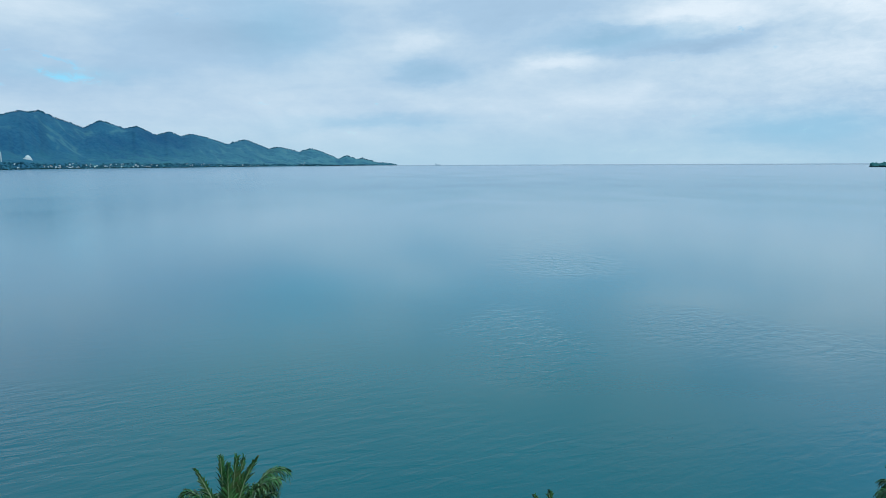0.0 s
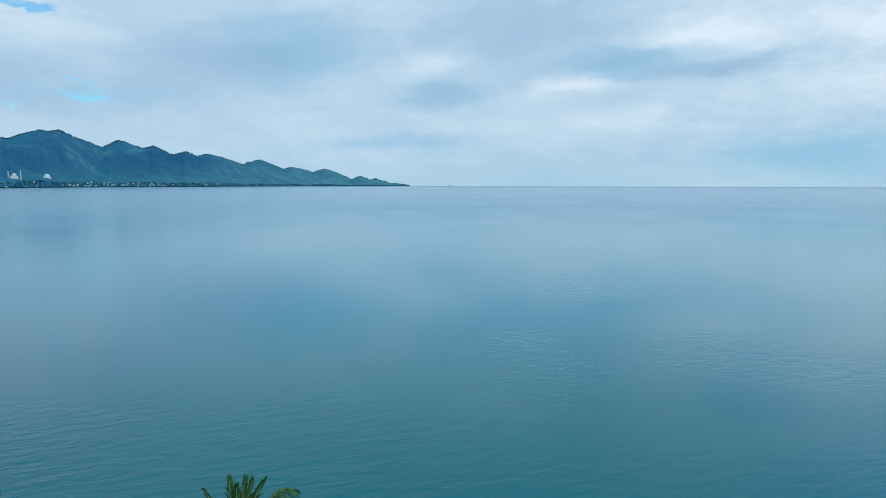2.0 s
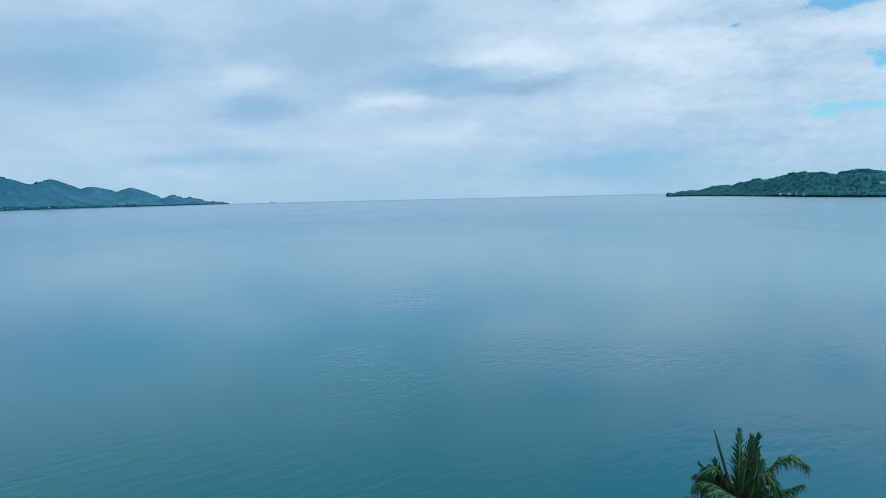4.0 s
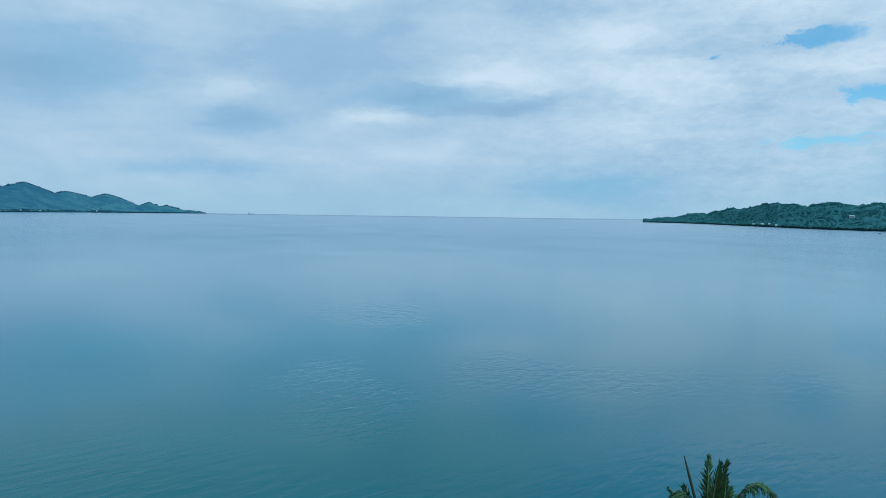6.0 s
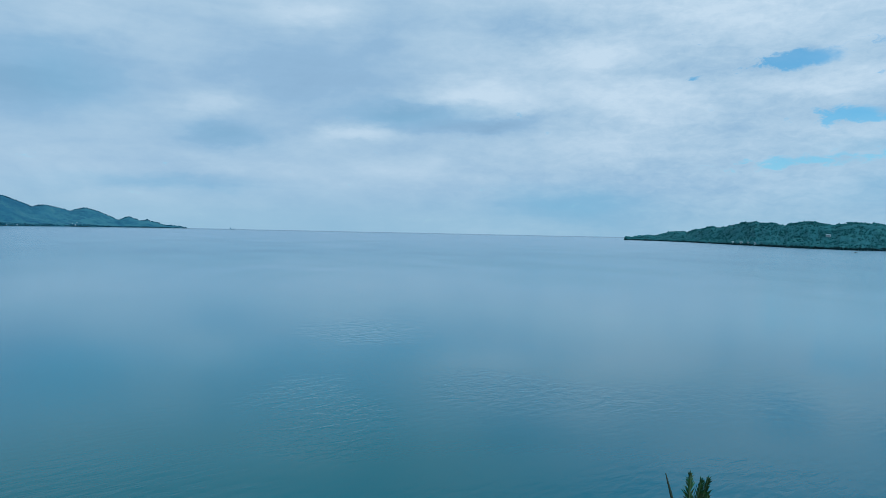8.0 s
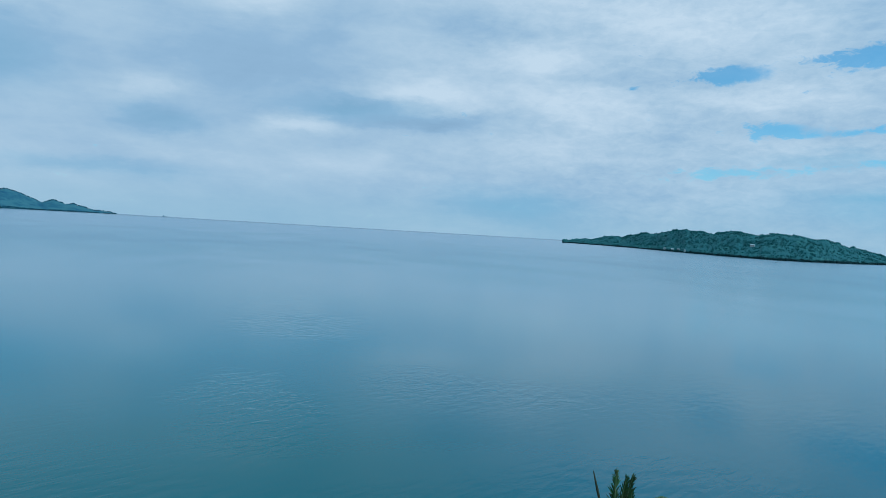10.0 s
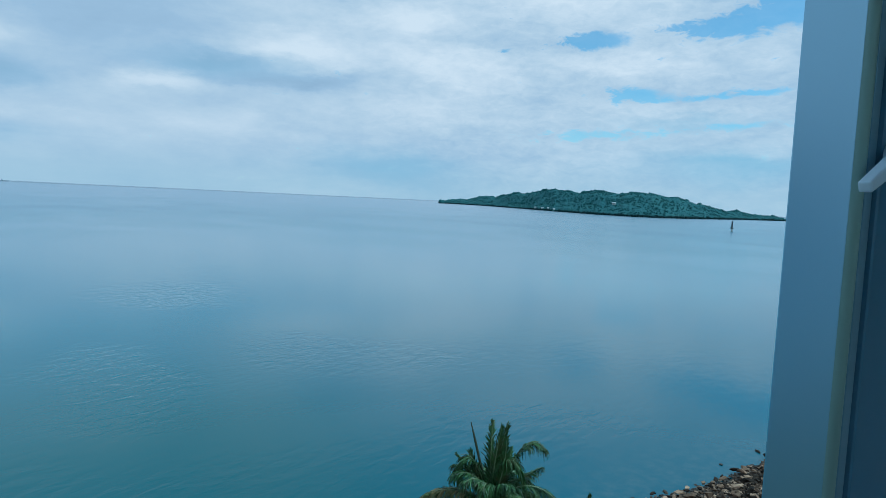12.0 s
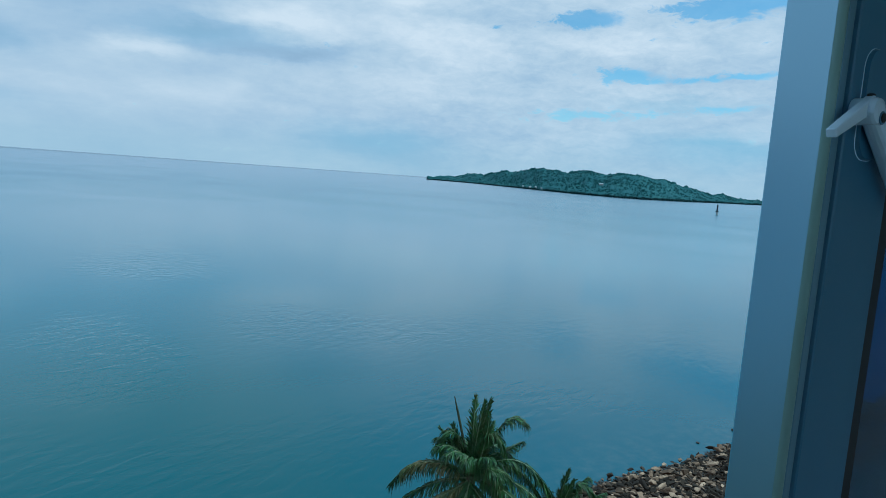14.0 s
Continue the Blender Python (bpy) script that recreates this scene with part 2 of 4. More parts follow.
    body = gr.mix(gr.math("MULTIPLY", bottom, 0.22), body, (0.13, 0.15, 0.15))
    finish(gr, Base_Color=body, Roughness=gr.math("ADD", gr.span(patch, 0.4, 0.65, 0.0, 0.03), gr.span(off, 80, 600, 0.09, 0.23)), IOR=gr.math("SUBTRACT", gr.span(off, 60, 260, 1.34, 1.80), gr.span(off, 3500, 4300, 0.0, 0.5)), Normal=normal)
    return m


def forest_material(name, dark, mid, pale, scale, open_land, by_tree=0.0):
    m, gr = material(name)
    p = place_of(gr)
    broad = gr.noise(p, 0.0035 * scale, 5, 0.6, 0.4)
    crowns = gr.noise(p, 0.06 * scale, 5, 0.65)
    fields = gr.noise(gr.stretch(p, 1, 1, 2.2), 0.008 * scale, 5, 0.6, 0.8)
    col = gr.ramp(gr.math("ADD", gr.math("MULTIPLY", crowns, 0.6), gr.math("MULTIPLY", broad, 0.4)),
                  [(0.36, dark), (0.62, mid)])
    if by_tree:
        tree = gr.node("ShaderNodeNewGeometry").outputs["Random Per Island"]
        col = gr.mix(by_tree, col, gr.mix(tree, dark, pale))
    col = gr.mix(gr.math("MULTIPLY", gr.span(fields, 0.52, 0.68, 0, 1, True), open_land), col, pale)
    finish(gr, Base_Color=col, Roughness=0.9, Specular_IOR_Level=0.1, Normal=gr.bump(crowns, 0.8, 0.8 if by_tree else 5.0))
    return m


def hill_material():
    """Forest heights with distance haze put into their blue, paler gardens, grassland and painted lit slopes low down
    and towards the point, pale lines for lit spurs.
    """
    m, gr = material("far_hills")
    p = place_of(gr)
    axis = gr.node("ShaderNodeSeparateXYZ", {0: p}).outputs
    crowns = gr.noise(p, 0.075, 5, 0.65)
    broad = gr.noise(p, 0.003, 5, 0.55, 0.5)
    plots = gr.noise(gr.stretch(p, 1, 1, 2.0, 30), 0.011, 6, 0.65, 0.9)
    # distance haze is mixed into these blue forest tones
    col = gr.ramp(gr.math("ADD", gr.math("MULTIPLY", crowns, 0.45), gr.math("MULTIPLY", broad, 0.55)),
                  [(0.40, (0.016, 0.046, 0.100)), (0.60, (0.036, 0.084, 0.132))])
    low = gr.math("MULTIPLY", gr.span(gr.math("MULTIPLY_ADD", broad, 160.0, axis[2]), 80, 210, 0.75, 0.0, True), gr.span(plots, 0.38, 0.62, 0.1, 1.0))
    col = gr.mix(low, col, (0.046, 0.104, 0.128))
    # paler towards the point: grassland, with sunlit slopes painted in
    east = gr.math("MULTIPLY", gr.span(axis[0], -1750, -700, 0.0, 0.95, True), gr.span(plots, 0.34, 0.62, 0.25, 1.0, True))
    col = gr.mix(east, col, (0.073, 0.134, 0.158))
    # soft pale lines paint the sunlit crests of spurs
    lit_spur = gr.math("ABSOLUTE", gr.math("ADD", gr.noise(gr.stretch(p, 1, 1, 0.6, 40), 0.0042, 4, 0.55, 0.6), -0.5))
    lit_spur = gr.math("MULTIPLY", gr.span(lit_spur, 0.004, 0.035, 0.45, 0.0, True), gr.span(broad, 0.50, 0.60, 0.0, 1.0, True))
    col = gr.mix(lit_spur, col, (0.090, 0.150, 0.160))
    finish(gr, Base_Color=col, Roughness=0.9, Specular_IOR_Level=0.1, Normal=gr.bump(crowns, 0.7, 4.0))
    return m


def leaf_material(name, young, second, dry, dry_amount):
    m, gr = material(name)
    p = place_of(gr)
    rnd = gr.node("ShaderNodeNewGeometry").outputs["Random Per Island"]
    fleck = gr.noise(p, 1.7, 4, 0.6)
    col = gr.mix(rnd, young, second)
    col = gr.mix(gr.math("MULTIPLY", gr.span(gr.math("ADD", fleck, gr.math("MULTIPLY", rnd, 0.25)), 0.62, 0.85), dry_amount), col, dry)
    finish(gr, Base_Color=col, Roughness=gr.span(fleck, 0.3, 0.7, 0.38, 0.6), Specular_IOR_Level=0.3)
    return m


def bark_material():
    m, gr = material("palm_bark")
    p = place_of(gr)
    n = gr.noise(gr.stretch(p, 1, 1, 4), 6, 6, 0.65)
    col = gr.ramp(n, [(0.3, (0.07, 0.055, 0.042)), (0.7, (0.24, 0.20, 0.16))])
    finish(gr, Base_Color=col, Roughness=0.9, Normal=gr.bump(n, 0.6, 0.04))
    return m


def rock_material():
    m, gr = material("rubble_stone")
    p = place_of(gr)
    rnd = gr.node("ShaderNodeObjectInfo").outputs["Random"]
    isl = gr.node("ShaderNodeNewGeometry").outputs["Random Per Island"]
    tone = gr.math("FRACT", gr.math("ADD", rnd, isl))
    n = gr.noise(p, 3.0, 7, 0.65, 0.3)
    fine = gr.noise(p, 22.0, 4, 0.6)
    # near-black end of the tones paints the shaded gaps among the stones
    col = gr.ramp(tone, [(0.0, (0.012, 0.009, 0.007)), (0.45, (0.034, 0.025, 0.018)), (0.62, (0.10, 0.064, 0.042)), (0.84, (0.28, 0.18, 0.115)), (1.0, (0.46, 0.31, 0.205))])
    col = gr.mix(gr.span(n, 0.45, 0.7, 0, 0.6), col, (0.045, 0.033, 0.025))
    # wet stone by the water
    z = gr.node("ShaderNodeSeparateXYZ", {0: p}).outputs[2]
    wet = gr.span(gr.math("ADD", z, gr.math("MULTIPLY", n, 0.3)), 0.25, 0.6, 0.65, 0.0)
    col = gr.mix(wet, col, (0.05, 0.042, 0.035))
    h = gr.math("ADD", n, gr.math("MULTIPLY", fine, 0.25))
    finish(gr, Base_Color=col, Roughness=gr.span(wet, 0, 0.65, 0.92, 0.45), Specular_IOR_Level=0.12, Normal=gr.bump(h, 0.7, 0.08))
    return m


def ground_material():
    m, gr = material("shore_soil")
    p = place_of(gr)
    n = gr.noise(p, 0.35, 6, 0.6)
    fine = gr.noise(p, 7.0, 5, 0.65)
    col = gr.ramp(gr.math("ADD", gr.math("MULTIPLY", n, 0.6), gr.math("MULTIPLY", fine, 0.4)),
                  [(0.35, (0.05, 0.085, 0.03)), (0.5, (0.09, 0.11, 0.045)), (0.62, (0.16, 0.13, 0.09))])
    y = gr.node("ShaderNodeSeparateXYZ", {0: p}).outputs[1]
    col = gr.mix(gr.span(gr.math("ADD", y, n), 20.0, 22.0), col, (0.035, 0.024, 0.017))
    finish(gr, Base_Color=col, Roughness=0.95, Normal=gr.bump(fine, 0.6, 0.06))
    return m


def painted(name, colour, rough, grain=0.03, metallic=0.0, relief=0.05):
    """Paint, plastic or coated metal with faint dirt and grain."""
    m, gr = material(name)
    p = place_of(gr)
    dirt = gr.noise(p, 5.0, 6, 0.65)
    fine = gr.noise(p, 120.0, 3, 0.6)
    dark = tuple(c * (1 - 4 * grain) for c in colour)
    col = gr.mix(gr.span(dirt, 0.4, 0.75, 0, 1), colour, dark)
    finish(gr, Base_Color=col, Roughness=gr.span(dirt, 0.2, 0.8, rough - 0.02, rough + 0.03), Metallic=metallic,
           Normal=gr.bump(fine, relief, 0.002))
    return m


def coated(name, colour, rough, metallic):
    """Smooth coated aluminium with barely visible clouding."""
    m, gr = material(name)
    cloudy = gr.noise(place_of(gr), 3.0, 2, 0.5)
    finish(gr, Base_Color=gr.mix(cloudy, colour, tuple(0.95 * c for c in colour)), Roughness=rough, Metallic=metallic)
    return m


def glass_material():
    m, gr = material("tinted_glass")
    finish(gr, Base_Color=(0.004, 0.045, 0.16), Roughness=0.0, IOR=1.5, Transmission_Weight=1.0)
    return m


SEA = sea_material()
FAR_FOREST = hill_material()
# island greens carry a blue tint for distance haze
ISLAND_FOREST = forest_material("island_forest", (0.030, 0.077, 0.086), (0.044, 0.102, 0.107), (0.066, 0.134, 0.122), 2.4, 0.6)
# the blue in the far trees is distance haze
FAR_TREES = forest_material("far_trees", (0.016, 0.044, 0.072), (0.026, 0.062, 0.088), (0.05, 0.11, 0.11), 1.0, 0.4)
# same haze tint in the island trees
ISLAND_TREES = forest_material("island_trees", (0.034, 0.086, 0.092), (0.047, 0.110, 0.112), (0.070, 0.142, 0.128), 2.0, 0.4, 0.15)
# near-black second tone stands for shade inside the crowns
FROND = leaf_material("palm_leaflets", (0.052, 0.112, 0.024), (0.004, 0.022, 0.009), (0.20, 0.17, 0.05), 0.28)
OLD_FROND = leaf_material("old_palm_leaflets", (0.07, 0.115, 0.036), (0.18, 0.145, 0.058), (0.30, 0.21, 0.10), 0.6)
RIB = painted("palm_rib", (0.17, 0.20, 0.10), 0.42)
FIBRE = painted("palm_fibre", (0.10, 0.085, 0.05), 0.8)
SPEAR = painted("spear_leaf_green", (0.03, 0.035, 0.015), 0.6)
BARK = bark_material()
ROCK = rock_material()
SOIL = ground_material()
WALL_PAINT = painted("wall_paint", (0.86, 0.87, 0.88), 0.75)
FRAME_PAINT = coated("pale_blue_window_frame", (0.355, 0.52, 0.665), 0.3, 0.8)
DARK_SILL = painted("dark_sill", (0.10, 0.10, 0.105), 0.5)
FLOOR_TILE = painted("floor_tile", (0.22, 0.20, 0.18), 0.4)
REVEAL_PAINT = coated("reveal_paint", (0.60, 0.72, 0.86), 0.3, 0.65)
# sash coat darkened so its face stays shaded under the added room light
STILE_PAINT = coated("darkened_sash_paint", (0.086, 0.19, 0.315), 0.4, 0.0)
SEAL = painted("yellowed_seal", (0.33, 0.46, 0.44), 0.45)
# frame coat once more, with shade put into its colour
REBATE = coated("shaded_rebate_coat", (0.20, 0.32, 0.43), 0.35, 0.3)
RUBBER = painted("black_rubber", (0.02, 0.02, 0.022), 0.6)
HANDLE_METAL = painted("white_handle_coat", (0.74, 0.85, 1.0), 0.25, 0.01)
GLASS = glass_material()
PLASTER = painted("white_plaster", (0.42, 0.41, 0.41), 0.8)
ROOF_TIN = painted("tin_roof", (0.45, 0.46, 0.48), 0.5)
ROOF_RED = painted("rust_roof", (0.22, 0.15, 0.13), 0.7)
BEACON_PAINT = painted("dark_beacon_paint", (0.018, 0.024, 0.032), 0.6)
# ship grey is lightened to stand for haze
SHIP_GREY = painted("hazed_ship_grey", (0.36, 0.40, 0.44), 0.6)
CONCRETE = painted("pale_concrete", (0.42, 0.42, 0.40), 0.9)

# ---------------------------------------------------------------- building blocks


def mesh_from(name, verts, faces, mat, smooth=False):
    me = bpy.data.meshes.new(name)
    me.from_pydata([tuple(v) for v in verts], [], [tuple(f) for f in faces])
    me.materials.append(mat)
    if smooth:
        me.polygons.foreach_set("use_smooth", [True] * len(me.polygons))
    me.update()
    return me


def thing(name, at, label, category, group="", kind=""):
    ob = new(name)
    ob.empty_display_size = 0.3
    ob.matrix_world = at if isinstance(at, Matrix) else Matrix.Translation(at)
    return tagged(ob, label, category, group, kind)


def part(name, bm, mat, parent=None, label="", smooth=False):
    """One bmesh as one mesh object under a thing or a part."""
    me = bpy.data.meshes.new(name)
    bmesh.ops.recalc_face_normals(bm, faces=bm.faces)
    bm.to_mesh(me)
    bm.free()
    me.materials.append(mat)
    if smooth:
        me.polygons.foreach_set("use_smooth", [True] * len(me.polygons))
    ob = new(name, me)
    ob.parent = parent
    if label:
        ob["label"] = label
    return ob


def box(x0, x1, y0, y1, z0, z1, bevel=0.0, segments=2):
    bm = bmesh.new()
    bmesh.ops.create_cube(bm, size=1.0)
    for v in bm.verts:
        v.co = Vector(((x0 + x1) / 2 + v.co.x * (x1 - x0), (y0 + y1) / 2 + v.co.y * (y1 - y0), (z0 + z1) / 2 + v.co.z * (z1 - z0)))
    if bevel:
        bmesh.ops.bevel(bm, geom=bm.edges[:], offset=bevel, segments=segments, affect="EDGES", profile=0.5)
    return bm


def lathe(profile, sides=20):
    """A body of revolution about z from (radius, height) pairs."""
    bm = bmesh.new()
    rings = []
    for r, z in profile:
        rings.append([bm.verts.new((max(r, 1e-4) * math.cos(2 * math.pi * k / sides), max(r, 1e-4) * math.sin(2 * math.pi * k / sides), z))
                      for k in range(sides)])
    for a, b in zip(rings, rings[1:]):
        for k in range(sides):
            bm.faces.new((a[k], a[(k + 1) % sides], b[(k + 1) % sides], b[k]))
    bm.faces.new(rings[0][::-1])
    bm.faces.new(rings[-1])
    return bm


def tube(points, radii, sides=10):
    """A closed tube along points."""
    bm = bmesh.new()
    rings = []
    for i, (p, r) in enumerate(zip(points, radii)):
        p = Vector(p)
        t = (Vector(points[min(i + 1, len(points) - 1)]) - Vector(points[max(i - 1, 0)])).normalized()
        side = t.cross(Vector((0, 1, 0.01))).normalized()
        up = side.cross(t)
        rings.append([bm.verts.new(p + r * (math.cos(2 * math.pi * k / sides) * side + math.sin(2 * math.pi * k / sides) * up)) for k in range(sides)])
    for a, b in zip(rings, rings[1:]):
        for k in range(sides):
            bm.faces.new((a[k], a[(k + 1) % sides], b[(k + 1) % sides], b[k]))
    bm.faces.new(rings[0][::-1])
    bm.faces.new(rings[-1])
    return bm


# ---------------------------------------------------------------- sea and shore land
def build_sea():
    bm = bmesh.new()
    bmesh.ops.create_grid(bm, x_segments=24, y_segments=24, size=9000)
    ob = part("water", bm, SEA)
    tagged(ob, "calm blue-green sea with wind ripples and slick patches", "water", kind="structure")


def shore_height(x, y):
    """Flat ground with a rubble bank that falls to the sea bed."""
    k = min(max((y - 23.5) / 9.5, 0.0), 1.0)
    wobble = 0.35 * noise.noise((x * 0.15, y * 0.15, 0.0))
    return 2.2 + 0.5 * wobble - 3.2 * k + 0.25 * wobble


def build_ground():
    xs = [-400, -200, -120, *range(-80, 131, 3), 200, 400]
    ys = [-400, -150, -60, -20, -8, 0, 6, 12, 18, 21, *[23 + 0.75 * i for i in range(18)], 40]
    verts = [(x, y, shore_height(x, y) - (1.5 if y == 40 else 0)) for y in ys for x in xs]
    n = len(xs)
    faces = [(j * n + i, j * n + i + 1, (j + 1) * n + i + 1, (j + 1) * n + i) for j in range(len(ys) - 1) for i in range(n - 1)]
    ob = new("ground", mesh_from("ground", verts, faces, SOIL, True))
    tagged(ob, "grassy shore ground falling to the sea under rubble", "ground", kind="structure")


build_sea()
build_ground()


# ---------------------------------------------------------------- far lands round the bay
def smooth01(v):
    v = np.clip(v, 0, 1)
    return v * v * (3 - 2 * v)


def value_noise(x, y, seed):
    """Smooth noise on arrays, about -1 to 1."""
    xi, yi = np.floor(x), np.floor(y)
    fx, fy = smooth01(x - xi), smooth01(y - yi)

    def corner(a, b):
        s = np.sin(a * 127.1 + b * 311.7 + seed * 74.7) * 43758.5453
        return 2 * (s - np.floor(s)) - 1
    top = corner(xi, yi) * (1 - fx) + corner(xi + 1, yi) * fx
    bot = corner(xi, yi + 1) * (1 - fx) + corner(xi + 1, yi + 1) * fx
    return top * (1 - fy) + bot * fy


def fbm(x, y, seed, octaves=4):
    return sum(value_noise(x * 2 ** k, y * 2 ** k, seed + k) * 0.5 ** k for k in range(octaves))


class Land:
    """A hilly coast. The shore is given by bearing from the bay's middle and distance; the ridge by its summits,
    each with a bearing, its angle above the eye and the fall on either flank."""

    def __init__(self, coast, summits, depth, fall, gully, cut, seed):
        self.coast = np.array(coast, float)
        self.summits, self.depth, self.fall, self.gully, self.cut, self.seed = summits, depth, fall, gully, cut, seed

    def shore(self, b):
        r = sum(np.interp(b + k, self.coast[:, 0], self.coast[:, 1]) for k in (-3, -2, -1, 0, 1, 2, 3)) / 7
        return r + 14 * fbm(b * 1.3, b * 0 + 0.5, self.seed + 9, 3)

    def inland(self, b):
        d = self.depth * smooth01((b - self.coast[0, 0]) / 3 + 0.12) * smooth01((self.coast[-1, 0] - b) / 3 + 0.12)
        return np.minimum(d, np.maximum(4990 - self.shore(b), 40))

    def ridge(self, b):
        best = self.fall[0] + self.fall[1] * np.maximum(self.fall[2] - b, 0)
        for at, angle, left, right in self.summits:
            d = b - at
            best = np.maximum(best, angle - np.where(d < 0, -d * left, d * right) - 0.045 * d * d)
        return best

    def place(self, b, v):
        """The ground at bearing b (degrees) and share v of the way inland; the ridge is at 0.7."""
        r0, deep = self.shore(b), self.inland(b)
        r = r0 + deep * v
        top = np.maximum(EYE + (r0 + 0.7 * deep) * np.tan(np.radians(self.ridge(b))), 2.0)
        rise = 0.15 * smooth01(v / 0.12) + 0.85 * smooth01((v - 0.06) / 0.64) ** 1.15
        back = 1 - smooth01((v - 0.72) / 0.28)
        z = top * np.where(v < 0.7, rise, back)
        spur = np.abs(fbm(b * self.gully + 1.7 * v, v * 1.6, self.seed, 4))
        z = z - top * self.cut * spur * np.clip(4 * v * (0.7 - v) / 0.49, 0, 1)
        z = np.where(v <= 0.0, -4.0, np.where(v >= 0.999, -4.0, np.maximum(z, 1.2)))
        a = np.radians(b)
        return np.stack([r * np.sin(a), r * np.cos(a), z], -1)

    def terrain(self, columns, rows):
        b = np.linspace(self.coast[0, 0], self.coast[-1, 0], columns)
        v = np.concatenate([[0.0, 0.002], np.linspace(0.012, 1, rows - 2) ** 1.0])
        bb, vv = np.meshgrid(b, v)
        p = self.place(bb, vv)
        rough = fbm(p[..., 0] / 22, p[..., 1] / 22, self.seed + 20, 3)
        p[..., 2] += np.where((vv > 0.005) & (vv < 0.98), 2.6 * rough, 0)
        n = columns
        faces = [(j * n + i, j * n + i + 1, (j + 1) * n + i + 1, (j + 1) * n + i) for j in range(rows - 1) for i in range(n - 1)]
        return p.reshape(-1, 3), faces


def clump_mesh(name, centres, sizes, mat, rng):
    """Many uneven tree crowns in one mesh."""
    bm = bmesh.new()
    bmesh.ops.create_icosphere(bm, subdivisions=1, radius=1.0)
    base = np.array([v.co[:] for v in bm.verts])
    tris = np.array([[v.index for v in f.verts] for f in bm.faces])
    bm.free()
    n, k = len(centres), len(base)
    jit = 1 + rng.uniform(-0.35, 0.35, (n, k, 1))
    verts = base[None] * jit * np.stack([sizes, sizes, sizes * rng.uniform(0.7, 1.25, n)], -1)[:, None, :] + centres[:, None, :]
    faces = (tris[None] + (np.arange(n) * k)[:, None, None]).reshape(-1, 3)
    return mesh_from(name, verts.reshape(-1, 3).tolist(), faces.tolist(), mat)


def wood(name, land, count, spread, bare, sizes, mat, label, seed, tall=1.0, belt=1):
    """Trees along the shore, on the ridge and in groves on the slopes, as one wood."""
    rng = np.random.default_rng(seed)
    lo, hi = land.coast[0, 0], land.coast[-1, 0]
    nb = int(count * 0.35)
    shore_b, shore_v = rng.uniform(lo + 0.05, hi - 0.05, belt * nb), rng.uniform(0.004, 0.02 + 0.03 * belt, belt * nb)
    ridge_b, ridge_v = rng.uniform(lo + 0.1, hi - 0.1, nb), rng.normal(0.70, 0.008, nb)
    slope_b, slope_v = rng.uniform(lo, hi, count), rng.uniform(0.05, 0.66, count)
    keep = fbm(slope_b * spread + 3 * slope_v, slope_v * 2.2 * spread - 0.7 * slope_b, seed, 3) + rng.normal(0, 0.25, count) > bare
    b = np.concatenate([shore_b, ridge_b, slope_b[keep]])
    v = np.concatenate([shore_v, ridge_v, slope_v[keep]])
    p = land.place(b, v)
    s = rng.uniform(*sizes, len(b)) * np.where(rng.random(len(b)) > 0.94, 1.5, 1.0)
    # taller groves stand out along the ridge
    grove = (fbm(b * 3.1, b * 0 + 0.3, seed + 5, 3) > 0.2) & (v > 0.67)
    s *= np.where(grove, tall, 1.0)
    p[:, 2] += 0.35 * s
    ob = new(name, clump_mesh(name, p, s, mat, rng))
    tagged(ob, label, "trees", kind="stuff")


HEADLAND = Land(
    [(-66, 2250), (-50, 2350), (-38, 2553), (-30.5, 3150), (-21.2, 3480), (-12.4, 4350), (-7, 4760), (-4.0, 4940)],
    [(-60, 5.2, 0.1, 0.12), (-50, 4.7, 0.2, 0.16), (-43, 4.35, 0.2, 0.12), (-37.9, 3.88, 0.1, 0.10), (-32.6, 3.8, 0.27, 0.1), (-31.4, 3.86, 0.2, 0.40),
     (-27.4, 3.22, 0.42, 0.26), (-24.9, 2.84, 0.2, 0.40), (-22.5, 2.46, 0.25, 0.4), (-20.9, 2.30, 0.2, 0.18), (-16.7, 1.88, 0.19, 0.33),
     (-13.9, 1.28, 0.1, 0.2), (-11.3, 1.17, 0.22, 0.3), (-8.3, 0.57, 0.33, 0.35), (-7.0, 0.32, 0.1, 0.24), (-5.2, -0.05, 0.1, 0.1)],
    900, (-0.30, 0.105, -4.0), 0.26, 0.10, 3.0)
ISLAND = Land(
    [(33.05, 2700), (35, 2560), (38.1, 2300), (43.0, 1720), (47.7, 1510), (52.2, 1460), (56.5, 1800), (60.5, 2250), (66, 2600), (67, 2650)],
    [(33.2, -0.20, 0.3, 0.25), (35.0, -0.03, 0.14, 0.1), (37.2, 0.32, 0.16, 0.1), (39.9, 0.72, 0.17, 0.1), (42.6, 1.12, 0.16, 0.06), (43.6, 1.10, 0.1, 0.08),
     (46.8, 1.17, 0.1, 0.05), (49.6, 1.13, 0.1, 0.04), (51.2, 1.12, 0.1, 0.16), (53.0, 0.93, 0.1, 0.26), (55.0, 0.42, 0.1, 0.22), (57.6, 0.02, 0.1, 0.12),
     (60.0, -0.22, 0.1, 0.12)],
    520, (-0.42, 0.0, 0.0), 0.5, 0.012, 7.0)

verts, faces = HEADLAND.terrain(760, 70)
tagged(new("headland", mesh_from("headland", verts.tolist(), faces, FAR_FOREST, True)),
       "long forested headland across the bay, its hills tinted blue for haze", "hills", kind="structure")
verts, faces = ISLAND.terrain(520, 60)
